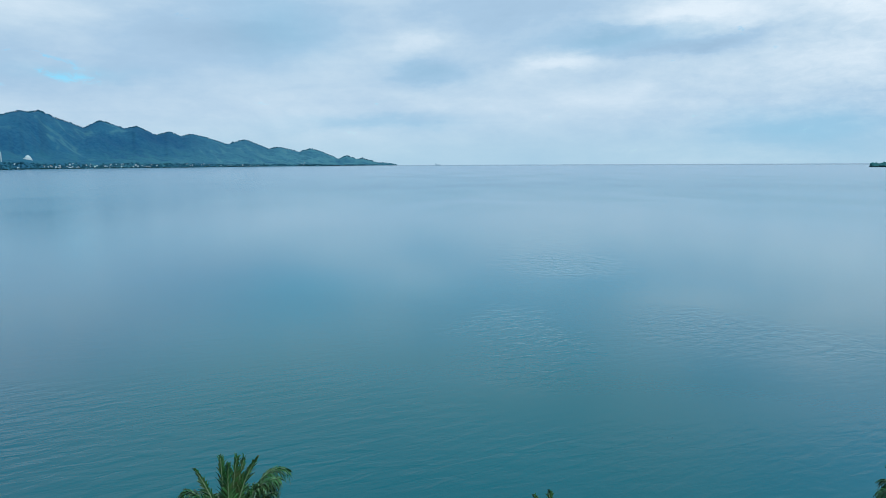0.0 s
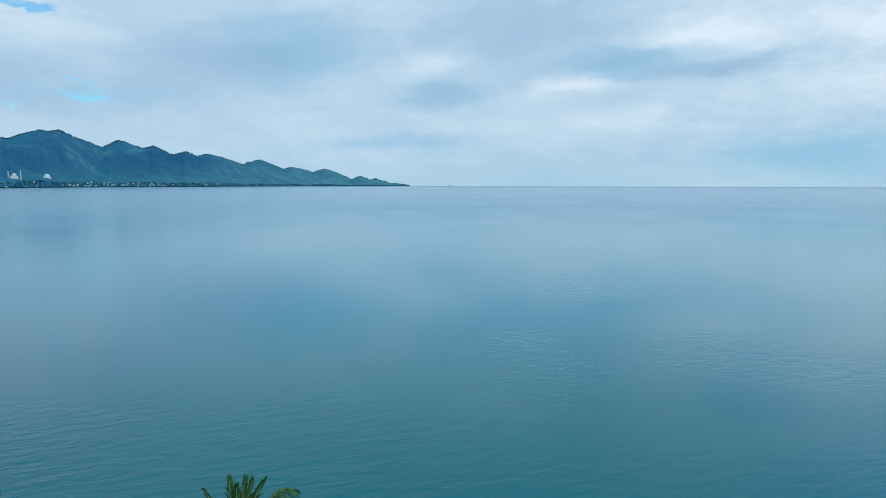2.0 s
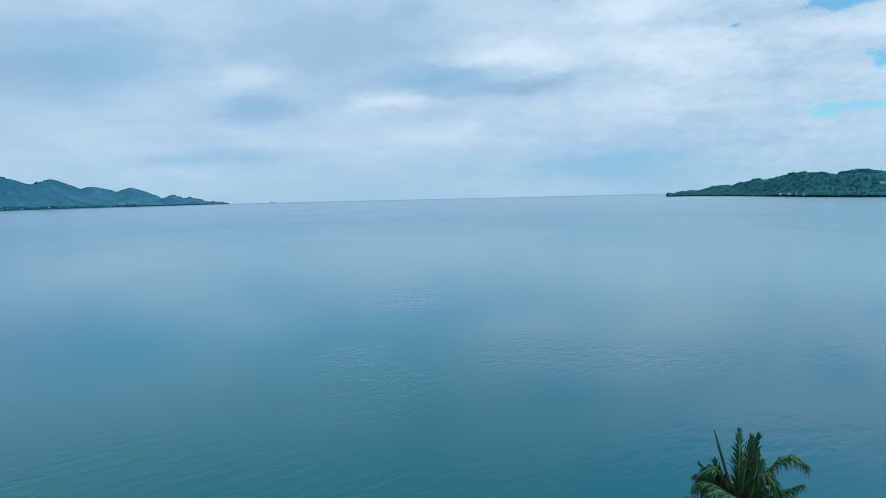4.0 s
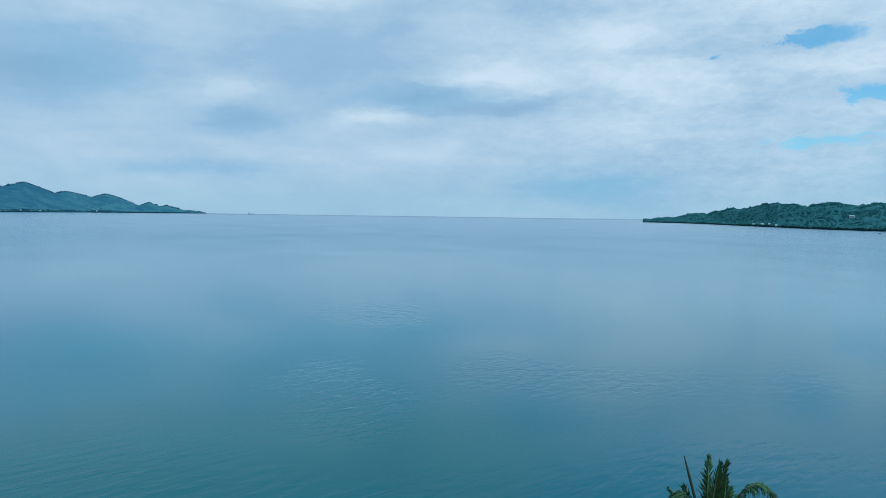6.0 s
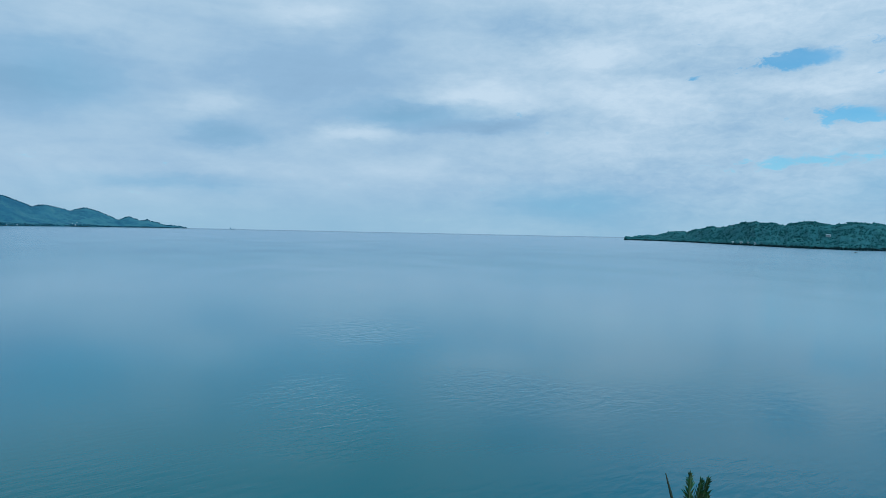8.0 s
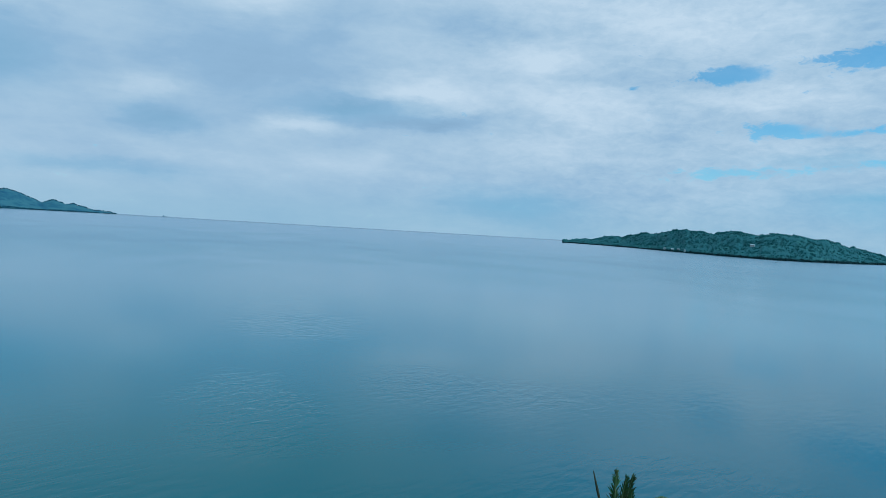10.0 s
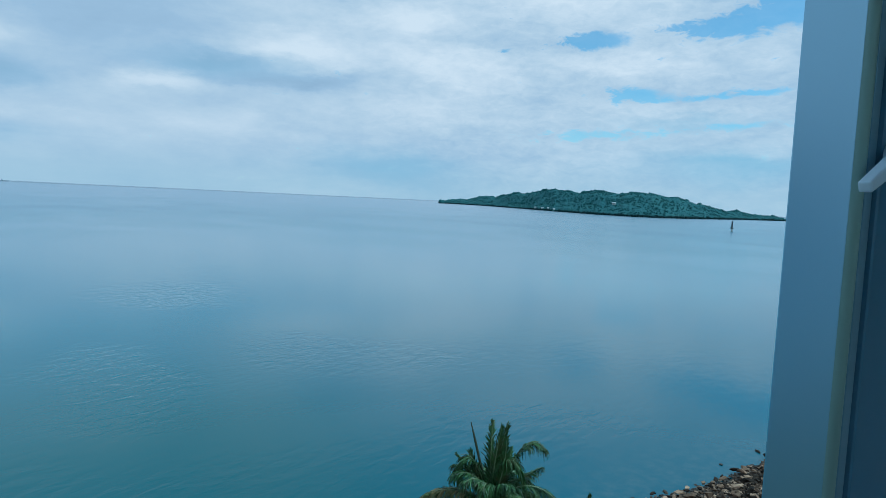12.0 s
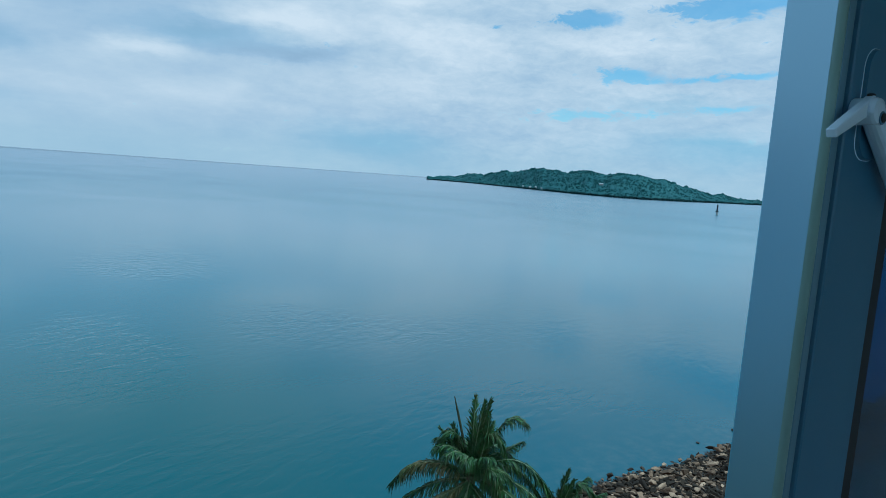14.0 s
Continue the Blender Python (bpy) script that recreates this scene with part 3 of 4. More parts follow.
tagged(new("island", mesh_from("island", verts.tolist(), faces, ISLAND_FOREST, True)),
       "low wooded green island, tinted for haze, with a dark shore", "island", kind="structure")
def shore_belt(name, land, count, sizes, mat, label, seed):
    """A belt of low tree clumps at the waterline, added to draw the shadow line there."""
    rng = np.random.default_rng(seed)
    b = rng.uniform(land.coast[0, 0] + 0.02, land.coast[-1, 0] - 0.02, count)
    p = land.place(b, np.full(count, 0.004))
    s = rng.uniform(*sizes, count)
    p[:, 2] = 0.5 * s - 0.5
    tagged(new(name, clump_mesh(name, p, s, mat, rng)), label, "trees", kind="stuff")


# near-black colour carries the shadow line at the shore
SHORE_DARK = forest_material("shore_dark", (0.006, 0.016, 0.018), (0.010, 0.028, 0.028), (0.012, 0.03, 0.03), 2.0, 0.3)
shore_belt("headland_mangroves", HEADLAND, 1500, (1.5, 4.0), SHORE_DARK, "near-black belt of clumps for the shadow line along the far waterline", 15)
shore_belt("island_mangroves", ISLAND, 1300, (2.0, 4.2), SHORE_DARK, "near-black belt of clumps for the shadow line along the island waterline", 16)
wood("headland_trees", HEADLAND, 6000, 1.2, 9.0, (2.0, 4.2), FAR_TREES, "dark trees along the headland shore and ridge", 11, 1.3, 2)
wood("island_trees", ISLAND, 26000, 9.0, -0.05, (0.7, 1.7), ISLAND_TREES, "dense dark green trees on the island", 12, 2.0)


# ---------------------------------------------------------------- buildings on the far coast
def on_land(land, b, v):
    return Vector(land.place(np.array([b]), np.array([v]))[0])


def bearing_pose(p, b):
    return Matrix.Translation(p) @ Matrix.Rotation(radians(-b), 4, "Z")


def gable(w, d, h0, h1, over=0.6):
    """A pitched roof along x with thickness."""
    bm = bmesh.new()
    w, d = w / 2 + over, d / 2 + over
    section = [(-d, h0), (0, h1), (d, h0), (d, h0 - 0.35), (0, h1 - 0.35), (-d, h0 - 0.35)]
    a = [bm.verts.new((-w, y, z)) for y, z in section]
    b = [bm.verts.new((w, y, z)) for y, z in section]
    for i in range(6):
        bm.faces.new((a[i], a[(i + 1) % 6], b[(i + 1) % 6], b[i]))
    for s in (a[::-1], b):
        bm.faces.new((s[0], s[1], s[4], s[5]))
        bm.faces.new((s[1], s[2], s[3], s[4]))
    return bm


def coast_house(at, w, d, h, roof, label, group):
    t = thing("house", at, label, "house", group)
    part("wall", box(-w / 2, w / 2, -d / 2, d / 2, -3, h), PLASTER, t)
    part("roof", gable(w, d, h, h + 0.3 * d), roof, t)
    for k in (-1, 0, 1):
        part("window", box(k * w * 0.3 - 0.8, k * w * 0.3 + 0.8, -d / 2 - 0.08, -d / 2 + 0.02, h * 0.4, h * 0.75), BEACON_PAINT, t)
    return t


def dome_profile(r, z0, steps=8):
    return [(r * math.cos(math.pi / 2 * k / steps), z0 + 1.05 * r * math.sin(math.pi / 2 * k / steps)) for k in range(steps + 1)]


def mosque():
    b, v = -34.35, 0.14
    t = thing("mosque", bearing_pose(on_land(HEADLAND, b, v), b), "white mosque with a dome and two slim minarets", "mosque")
    part("hall", box(-13, 13, -10, 10, -8, 9, 0.3), PLASTER, t)
    part("dome", lathe([(7.6, 8.5), *dome_profile(7.2, 11)], 24), PLASTER, t, smooth=True)
    part("porch", box(-7, 7, -14, -10, -8, 6, 0.2), PLASTER, t)
    for x in (-19, 21):
        m = part("minaret", lathe([(1.9, -8), (1.9, 15), (2.5, 15.4), (2.5, 16.4), (1.5, 16.8), (1.5, 24), (2.0, 24.3), (2.0, 25), (1.3, 25.4), (0.1, 31)], 12), PLASTER, t, smooth=False)
        m.location = (x, -6, 0)
    b2 = -32.3
    t = thing("domed_hall", bearing_pose(on_land(HEADLAND, b2, v), b2), "large white domed hall on the far shore", "hall")
    part("hall", box(-15, 15, -12, 12, -8, 6, 0.3), PLASTER, t)
    part("dome", lathe([(11.5, 5.5), *dome_profile(11, 6.5)], 28), PLASTER, t, smooth=True)
    b3 = -36.1
    t = thing("long_building", bearing_pose(on_land(HEADLAND, b3, v), b3), "long white building with a hipped roof on the far shore", "building")
    part("wall", box(-30, 30, -7, 7, -8, 5, 0.2), PLASTER, t)
    part("roof", gable(18, 15, 5, 10), ROOF_TIN, t)
    for k in range(10):
        part("window", box(-28 + 6 * k, -25.5 + 6 * k, -7.1, -6.9, 1.2, 3.4), BEACON_PAINT, t)


mosque()
rng = random.Random(4)
base_houses = [coast_house((0, 0, -60), 4.6, 3.4, 2.0, ROOF_TIN, "small white house with a tin roof on the far shore", "houses along the far shore"),
               coast_house((0, 0, -60), 6.4, 4, 2.2, PLASTER, "wide pale house on the far shore", "houses along the far shore"),
               coast_house((0, 0, -60), 4.6, 3.4, 2.0, ROOF_RED, "small house with a rusty roof on the far shore", "houses along the far shore")]
spots = []
for k in range(80):
    b = rng.choice((rng.uniform(-31.5, -23.5), rng.uniform(-31.5, -23.5), rng.uniform(-48, -24), rng.uniform(-24, -12)))
    spots.append((HEADLAND, b, rng.uniform(0.015, 0.07)))
spots += [(HEADLAND, -11.9, 0.2), (HEADLAND, -12.2, 0.12), (HEADLAND, -27.8, 0.05), (HEADLAND, -27.2, 0.045)]
for k, (land, b, v) in enumerate(spots):
    src = base_houses[rng.choice((0, 0, 1, 2))]
    m = bearing_pose(on_land(land, b, v) + Vector((0, 0, 2.5)), b + rng.uniform(-30, 30))
    if k < 3:
        src = base_houses[k]
        src.matrix_basis = m
    else:
        copy_thing(src, m)
for b, v, s, lab in ((48.1, 0.34, (9, 4.5, 2.2), "white shed with a tin roof on the island slope"),
                     (42.1, 0.045, (6, 4.5, 2.4), "small white house by the island shore"),
                     (42.6, 0.05, (5, 4, 2.2), "small white house by the island shore"),
                     (41.5, 0.05, (5, 4, 2.0), "small white house by the island shore"),
                     (43.1, 0.04, (4, 3.5, 2.0), "small white house by the island shore")):
    coast_house(bearing_pose(on_land(ISLAND, b, v) + Vector((0, 0, 2.5)), b + 8), *s, ROOF_TIN, lab, "houses on the island")


# ---------------------------------------------------------------- marks and boats on the water
def sea_spot(b, r, z=0.0):
    return Vector((r * math.sin(radians(b)), r * math.cos(radians(b)), z))


def beacon(at, k, label):
    t = thing("sea_beacon", at, label, "beacon")
    part("base", lathe([(1.35 * k, -3), (1.25 * k, 3.6 * k)], 16), CONCRETE, t, "pale concrete base")
    part("platform", lathe([(1.3 * k, 3.3 * k), (2.1 * k, 3.9 * k), (2.1 * k, 4.5 * k), (1.3 * k, 5.2 * k)], 16), BEACON_PAINT, t)
    part("column", lathe([(0.95 * k, 5.0 * k), (0.85 * k, 10.2 * k)], 14), BEACON_PAINT, t)
    part("gallery", lathe([(1.15 * k, 10.1 * k), (1.15 * k, 10.5 * k)], 14), BEACON_PAINT, t)
    part("lantern", lathe([(0.75 * k, 10.5 * k), (0.75 * k, 11.9 * k), (0.9 * k, 12.0 * k), (0.05, 12.8 * k)], 12), BEACON_PAINT, t)


beacon(sea_spot(57.45, 790), 0.9, "dark steel beacon tower on a concrete base in the sea")
beacon(sea_spot(-36.9, 2300), 1.1, "small dark beacon standing off the far shore")


def boat(at, turn, size, label):
    t = thing("boat", Matrix.Translation(at) @ Matrix.Rotation(radians(turn), 4, "Z"), label, "boat")
    bm = bmesh.new()
    rings = []
    for s in range(9):
        x = -1 + s / 4
        w = 0.22 * (1 - abs(x) ** 2.5) + 0.01
        z = 0.10 * x * x
        rings.append([bm.verts.new((size * x, size * yy, size * zz)) for yy, zz in ((-w, 0.14 + z), (-0.6 * w, -0.03 + z), (0.6 * w, -0.03 + z), (w, 0.14 + z))])
    for a, b in zip(rings, rings[1:]):
        for i in range(4):
            bm.faces.new((a[i], a[(i + 1) % 4], b[(i + 1) % 4], b[i]))
    bm.faces.new(rings[0])
    bm.faces.new(rings[-1][::-1])
    part("hull", bm, BEACON_PAINT, t)
    part("cabin", box(-0.35 * size, 0.15 * size, -0.12 * size, 0.12 * size, 0.1 * size, 0.32 * size, 0.02 * size), PLASTER, t)
    for y in (-0.5, 0.5):
        part("outrigger", tube([(-0.7 * size, y * size, 0.05 * size), (0.7 * size, y * size, 0.05 * size)], [0.02 * size] * 2, 6), CONCRETE, t)


boat(sea_spot(49.9, 1240), 10, 5.0, "small dark outrigger boat lying off the island")
boat(sea_spot(54.0, 1348), 40, 2.6, "tiny outrigger boat near the island shore")


def ship(at, label):
    """A cargo ship far out, broadside on."""
    t = thing("ship", at, label, "ship")
    bm = bmesh.new()
    rings = []
    for x, w, top in ((-21, 2.0, 4.2), (-17, 3.6, 3.6), (10, 3.6, 3.6), (17, 2.6, 4.2), (22, 0.3, 5.0)):
        rings.append([bm.verts.new(c) for c in ((x, -w, top), (x - 0.06 * x, -0.7 * w, -1.5), (x - 0.06 * x, 0.7 * w, -1.5), (x, w, top))])
    for a, b in zip(rings, rings[1:]):
        for i in range(4):
            bm.faces.new((a[i], a[(i + 1) % 4], b[(i + 1) % 4], b[i]))
    bm.faces.new(rings[0])
    bm.faces.new(rings[-1][::-1])
    part("hull", bm, SHIP_GREY, t)
    part("deckhouse", box(-18, -10, -3, 3, 3.4, 11, 0.2), SHIP_GREY, t)
    part("funnel", lathe([(1.2, 10.8), (1.0, 13.5)], 12), SHIP_GREY, t).location = (-13, 0, 0)
    part("mast", lathe([(0.35, 3.4), (0.2, 12)], 8), SHIP_GREY, t).location = (9, 0, 0)


ship(sea_spot(-0.45, 4800), "cargo ship far out on the horizon, paled for haze")


# ---------------------------------------------------------------- coconut palms
def rib_bow(mid, tip, steps=14):
    """A rib that leaves the origin and bends through mid to tip."""
    mid, tip = Vector(mid), Vector(tip)
    ctrl = 2 * mid - 0.5 * tip
    return [ctrl * 2 * k / steps * (1 - k / steps) + tip * (k / steps) ** 2 for k in range(steps + 1)]


def rib_fall(az, lift, droop, length, steps=14):
    """A rib that leaves the origin at az and lift and sinks by droop degrees on its way."""
    pts, p, ang = [], Vector((0, 0, 0)), radians(lift)
    for k in range(steps + 1):
        pts.append(p.copy())
        p = p + Vector((math.cos(radians(az)) * math.cos(ang), math.sin(radians(az)) * math.cos(ang), math.sin(ang))) * (length / steps)
        ang -= radians(droop) * (0.25 + 1.5 * k / steps) / steps
    return pts


def frond_bm(pts, rng, leaf, hang, facing):
    """A feather leaf along the rib pts: two rows of leaflets that point forward and hang. Returns rib and blade meshes."""
    steps = len(pts) - 1
    length = sum((b - a).length for a, b in zip(pts, pts[1:]))
    rib = tube(pts, [0.036 * (1 - 0.85 * i / steps) + 0.004 for i in range(steps + 1)], 5)
    blade = bmesh.new()
    count = int(46 * length)
    roll = Matrix.Rotation(rng.uniform(-0.6, 0.6), 3, "Z")
    for side in (-1, 1):
        for k in range(count):
            s = 0.14 + 0.86 * (k + rng.uniform(-0.4, 0.4)) / count
            f = max(0.0, min(s * steps, steps - 0.001))
            i = int(f)
            at = pts[i].lerp(pts[i + 1], f - i)
            d = (pts[i + 1] - pts[i]).normalized()
            flat = math.hypot(d.x, d.y)
            out = (d.cross(Vector((0, 0, 1))) * flat + d.cross(roll @ facing) * max(0.0, 0.75 - flat)).normalized() * side
            up = out.cross(d) * side
            size = leaf * (0.45 + 0.55 * math.sin(math.pi * min(1.0, 0.16 + 0.74 * s))) * rng.uniform(0.62, 1.2)
            if hang < 0.5:
                size *= 1.2 - 0.55 * s
            elif s > 0.9:
                size *= 1.0 - 4.0 * (s - 0.9)
            fwd = radians((34 + 34 * s if hang > 0.5 else 58 + 20 * s) + rng.uniform(-13, 13))
            v = (out * math.cos(fwd) + d * math.sin(fwd) + up * rng.uniform(0.0, 0.3)).normalized()
            sag = hang * rng.uniform(0.55, 1.25)
            wide = (d - v * d.dot(v)).normalized()
            wide = (wide + up * rng.uniform(-1.2, 1.2)).normalized() * 0.019 * rng.uniform(0.7, 1.4)
            rows = []
            for u, w in ((0.0, 0.5), (0.3, 1.0), (0.68, 0.85), (1.0, 0.0)):
                q = at + v * size * u * (1 - 0.5 * sag * u) + Vector((0, 0, -1.0 * sag * size * u * u))
                rows.append([blade.verts.new(q + wide * w), blade.verts.new(q - wide * w)] if w else [blade.verts.new(q)])
            for a, b in zip(rows, rows[1:]):
                blade.faces.new((a[0], a[1], b[1], b[0]) if len(b) == 2 else (a[0], a[1], b[0]))
    return rib, blade


def palm(at, heart, label, across, bows, falls, seed, leaf, spear=None, yellow=0.1, full=7):
    """A coconut palm: ringed trunk and a crown. bows are fronds as (mid across, mid up, tip across, tip up, tip depth, hang), measured
    along the direction across (degrees); full is how many more stand round the heart and falls how many older ones hang below."""
    rng = random.Random(seed)
    t = thing("coconut_palm", at, label, "palm", "palms along the shore")
    at, heart = Vector(at), Vector(heart) - Vector(at)
    steps = 40
    pts, rad = [], []
    for i in range(steps + 1):
        s = i / steps
        pts.append(Vector((heart.x * s ** 1.6, heart.y * s ** 1.6, heart.z * s - 0.4 * (1 - s))))
        rad.append((0.17 - 0.06 * s + 0.10 * max(0, 0.12 - s) / 0.12) * (1.0 + (0.06 if i % 2 else -0.03)))
    part("trunk", tube(pts, rad, 12), BARK, t)
    part("crown_shaft", tube([heart + Vector((0, 0, -0.6)), heart, heart + Vector((0, 0, 0.5))], [0.14, 0.21, 0.08], 10), FIBRE, t)
    right = Vector((math.cos(radians(across)), math.sin(radians(across)), 0))
    away = Vector((-right.y, right.x, 0))
    ribs = []
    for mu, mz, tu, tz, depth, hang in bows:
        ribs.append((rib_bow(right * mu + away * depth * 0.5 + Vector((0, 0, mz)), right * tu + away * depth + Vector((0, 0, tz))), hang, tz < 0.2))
    for k in range(full):
        az = across + 20 + 137.5 * k + rng.uniform(-20, 20)
        ribs.append((rib_fall(az, rng.uniform(48, 76), rng.uniform(80, 130), leaf * rng.uniform(2.3, 3.2)), 0.85, False))
    for k in range(falls):
        u = k / max(1, falls - 1)
        az = across + 60 + 137.5 * k + rng.uniform(-14, 14)
        ribs.append((rib_fall(az, 42 - 88 * u + rng.uniform(-7, 7), 70 + rng.uniform(-10, 20), leaf * rng.uniform(3.4, 4.2)), 0.95, True))
    for rib_pts, hang, low in ribs:
        aged = low and yellow > rng.random()
        rib, blade = frond_bm(rib_pts, rng, leaf * (0.56 if hang < 0.5 else 0.95 if hang < 0.7 else 1.05), hang * 0.5 if hang < 0.7 else hang, away)
        f = part("frond", blade, OLD_FROND if aged else FROND, t, "yellowed hanging frond" if aged else "")
        f.matrix_basis = Matrix.Translation(heart)
        part("rib", rib, RIB, f)
    if spear:
        tip = heart + right * spear[0] + Vector((0, 0, spear[1]))
        part("spear_leaf", tube([heart, heart.lerp(tip, 0.5), heart.lerp(tip, 0.8), tip], [0.04, 0.06, 0.055, 0.02], 6), SPEAR, t, "dark unopened spear leaf")
    return t


PALM_Y = 20.2
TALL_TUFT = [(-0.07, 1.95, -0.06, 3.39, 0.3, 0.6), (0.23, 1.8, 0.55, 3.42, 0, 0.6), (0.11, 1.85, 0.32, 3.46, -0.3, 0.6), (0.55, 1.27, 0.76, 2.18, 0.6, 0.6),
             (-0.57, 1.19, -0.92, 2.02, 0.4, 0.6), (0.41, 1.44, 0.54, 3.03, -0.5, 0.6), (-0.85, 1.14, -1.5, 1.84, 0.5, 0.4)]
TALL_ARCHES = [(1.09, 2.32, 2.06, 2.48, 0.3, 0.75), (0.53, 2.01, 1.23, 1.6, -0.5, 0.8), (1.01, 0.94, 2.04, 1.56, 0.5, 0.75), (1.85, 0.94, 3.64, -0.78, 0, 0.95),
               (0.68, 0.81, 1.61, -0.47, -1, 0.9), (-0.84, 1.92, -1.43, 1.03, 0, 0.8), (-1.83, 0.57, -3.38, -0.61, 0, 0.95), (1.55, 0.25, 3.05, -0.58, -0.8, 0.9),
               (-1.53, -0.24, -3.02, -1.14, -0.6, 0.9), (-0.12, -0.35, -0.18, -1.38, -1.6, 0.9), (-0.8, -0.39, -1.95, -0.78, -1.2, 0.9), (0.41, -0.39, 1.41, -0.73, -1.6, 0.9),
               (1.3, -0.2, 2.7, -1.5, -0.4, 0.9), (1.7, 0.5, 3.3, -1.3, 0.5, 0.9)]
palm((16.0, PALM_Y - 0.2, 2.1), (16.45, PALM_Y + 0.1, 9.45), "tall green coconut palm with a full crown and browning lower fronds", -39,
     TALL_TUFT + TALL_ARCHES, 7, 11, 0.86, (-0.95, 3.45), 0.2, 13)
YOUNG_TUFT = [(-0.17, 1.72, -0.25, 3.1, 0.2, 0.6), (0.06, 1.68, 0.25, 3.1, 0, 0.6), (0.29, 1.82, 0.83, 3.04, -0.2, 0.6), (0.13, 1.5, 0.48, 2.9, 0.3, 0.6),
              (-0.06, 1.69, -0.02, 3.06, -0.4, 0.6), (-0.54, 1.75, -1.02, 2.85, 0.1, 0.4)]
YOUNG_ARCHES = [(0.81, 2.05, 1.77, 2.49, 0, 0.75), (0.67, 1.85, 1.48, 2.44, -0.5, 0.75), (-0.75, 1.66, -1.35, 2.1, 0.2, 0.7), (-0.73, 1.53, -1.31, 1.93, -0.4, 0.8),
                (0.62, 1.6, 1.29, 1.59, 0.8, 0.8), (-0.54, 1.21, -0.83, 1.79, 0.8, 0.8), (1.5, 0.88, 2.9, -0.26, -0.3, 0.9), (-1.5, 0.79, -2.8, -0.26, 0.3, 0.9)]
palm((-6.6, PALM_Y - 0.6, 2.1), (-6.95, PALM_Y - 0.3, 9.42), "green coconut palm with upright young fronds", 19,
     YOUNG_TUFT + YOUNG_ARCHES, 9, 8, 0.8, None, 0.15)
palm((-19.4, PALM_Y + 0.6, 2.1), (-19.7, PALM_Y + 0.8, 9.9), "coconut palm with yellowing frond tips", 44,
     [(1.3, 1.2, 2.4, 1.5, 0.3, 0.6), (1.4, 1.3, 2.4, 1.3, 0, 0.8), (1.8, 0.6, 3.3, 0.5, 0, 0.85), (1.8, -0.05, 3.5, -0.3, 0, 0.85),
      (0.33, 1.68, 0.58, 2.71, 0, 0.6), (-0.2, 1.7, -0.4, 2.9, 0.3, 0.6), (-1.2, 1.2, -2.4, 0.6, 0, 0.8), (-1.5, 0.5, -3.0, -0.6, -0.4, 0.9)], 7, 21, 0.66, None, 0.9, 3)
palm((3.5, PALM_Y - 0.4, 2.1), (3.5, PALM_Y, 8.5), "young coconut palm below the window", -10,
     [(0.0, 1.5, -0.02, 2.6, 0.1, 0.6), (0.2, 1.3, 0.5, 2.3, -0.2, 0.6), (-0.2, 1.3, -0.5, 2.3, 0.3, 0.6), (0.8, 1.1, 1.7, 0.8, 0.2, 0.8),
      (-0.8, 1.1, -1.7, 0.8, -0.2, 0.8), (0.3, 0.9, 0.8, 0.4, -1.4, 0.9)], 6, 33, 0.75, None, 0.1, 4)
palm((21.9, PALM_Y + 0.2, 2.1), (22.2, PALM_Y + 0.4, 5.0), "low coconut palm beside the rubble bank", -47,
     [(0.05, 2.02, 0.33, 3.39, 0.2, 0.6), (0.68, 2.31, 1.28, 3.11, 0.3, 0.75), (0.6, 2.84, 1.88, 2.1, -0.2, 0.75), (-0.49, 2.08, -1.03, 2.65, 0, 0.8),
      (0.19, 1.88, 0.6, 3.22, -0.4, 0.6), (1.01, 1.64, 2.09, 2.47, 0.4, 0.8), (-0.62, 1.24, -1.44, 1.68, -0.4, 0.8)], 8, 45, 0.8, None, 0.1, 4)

# ---------------------------------------------------------------- the room and its window
WX0, WX1 = -0.2148, 0.505        # the open light of the window
WZ0, WZ1 = EYE - 0.66, EYE + 1.08
WY0, WY1 = 0.2325, 0.2725        # frame, inner and outer face
INNER = 0.12                    # inner face of the wall
SX1 = 1.30                      # far side of the closed sash
FLOOR = EYE - 1.52


def plain(name, bm, mat, label, category):
    tagged(part(name, bm, mat), label, category, kind="structure")


# unseen room, kept small and pale to bounce light onto the sash
B0, B1, BACK, TOP = -1.0, 1.8, -1.35, 24.6
plain("wall_front_left", box(B0, WX0 - 0.05, INNER, WY1, 1.2, TOP), WALL_PAINT, "plain pale painted outer wall beside the window", "wall")
plain("wall_front_right", box(SX1 + 0.05, B1, INNER, WY1, 1.2, TOP), WALL_PAINT, "plain pale painted outer wall past the sash", "wall")
plain("wall_front_below", box(WX0 - 0.05, SX1 + 0.05, INNER, WY1, 1.2, WZ0 - 0.05), WALL_PAINT, "plain pale painted wall under the window", "wall")
plain("wall_front_above", box(WX0 - 0.05, SX1 + 0.05, INNER, WY1, WZ1 + 0.05, TOP), WALL_PAINT, "plain pale painted wall over the window", "wall")
plain("wall_left", box(B0 - 0.15, B0, BACK, WY1, 1.2, TOP), WALL_PAINT, "plain pale painted side wall", "wall")
plain("wall_right", box(B1, B1 + 0.15, BACK, WY1, 1.2, TOP), WALL_PAINT, "plain pale painted side wall", "wall")
# an unseen opening is added in the back wall to light the handle
DX0, DX1, DTOP = -0.55, 1.35, FLOOR + 2.1
plain("wall_back_left", box(B0 - 0.15, DX0, BACK - 0.15, BACK, 1.2, TOP), WALL_PAINT, "plain pale painted back wall", "wall")
plain("wall_back_right", box(DX1, B1 + 0.15, BACK - 0.15, BACK, 1.2, TOP), WALL_PAINT, "plain pale painted back wall", "wall")
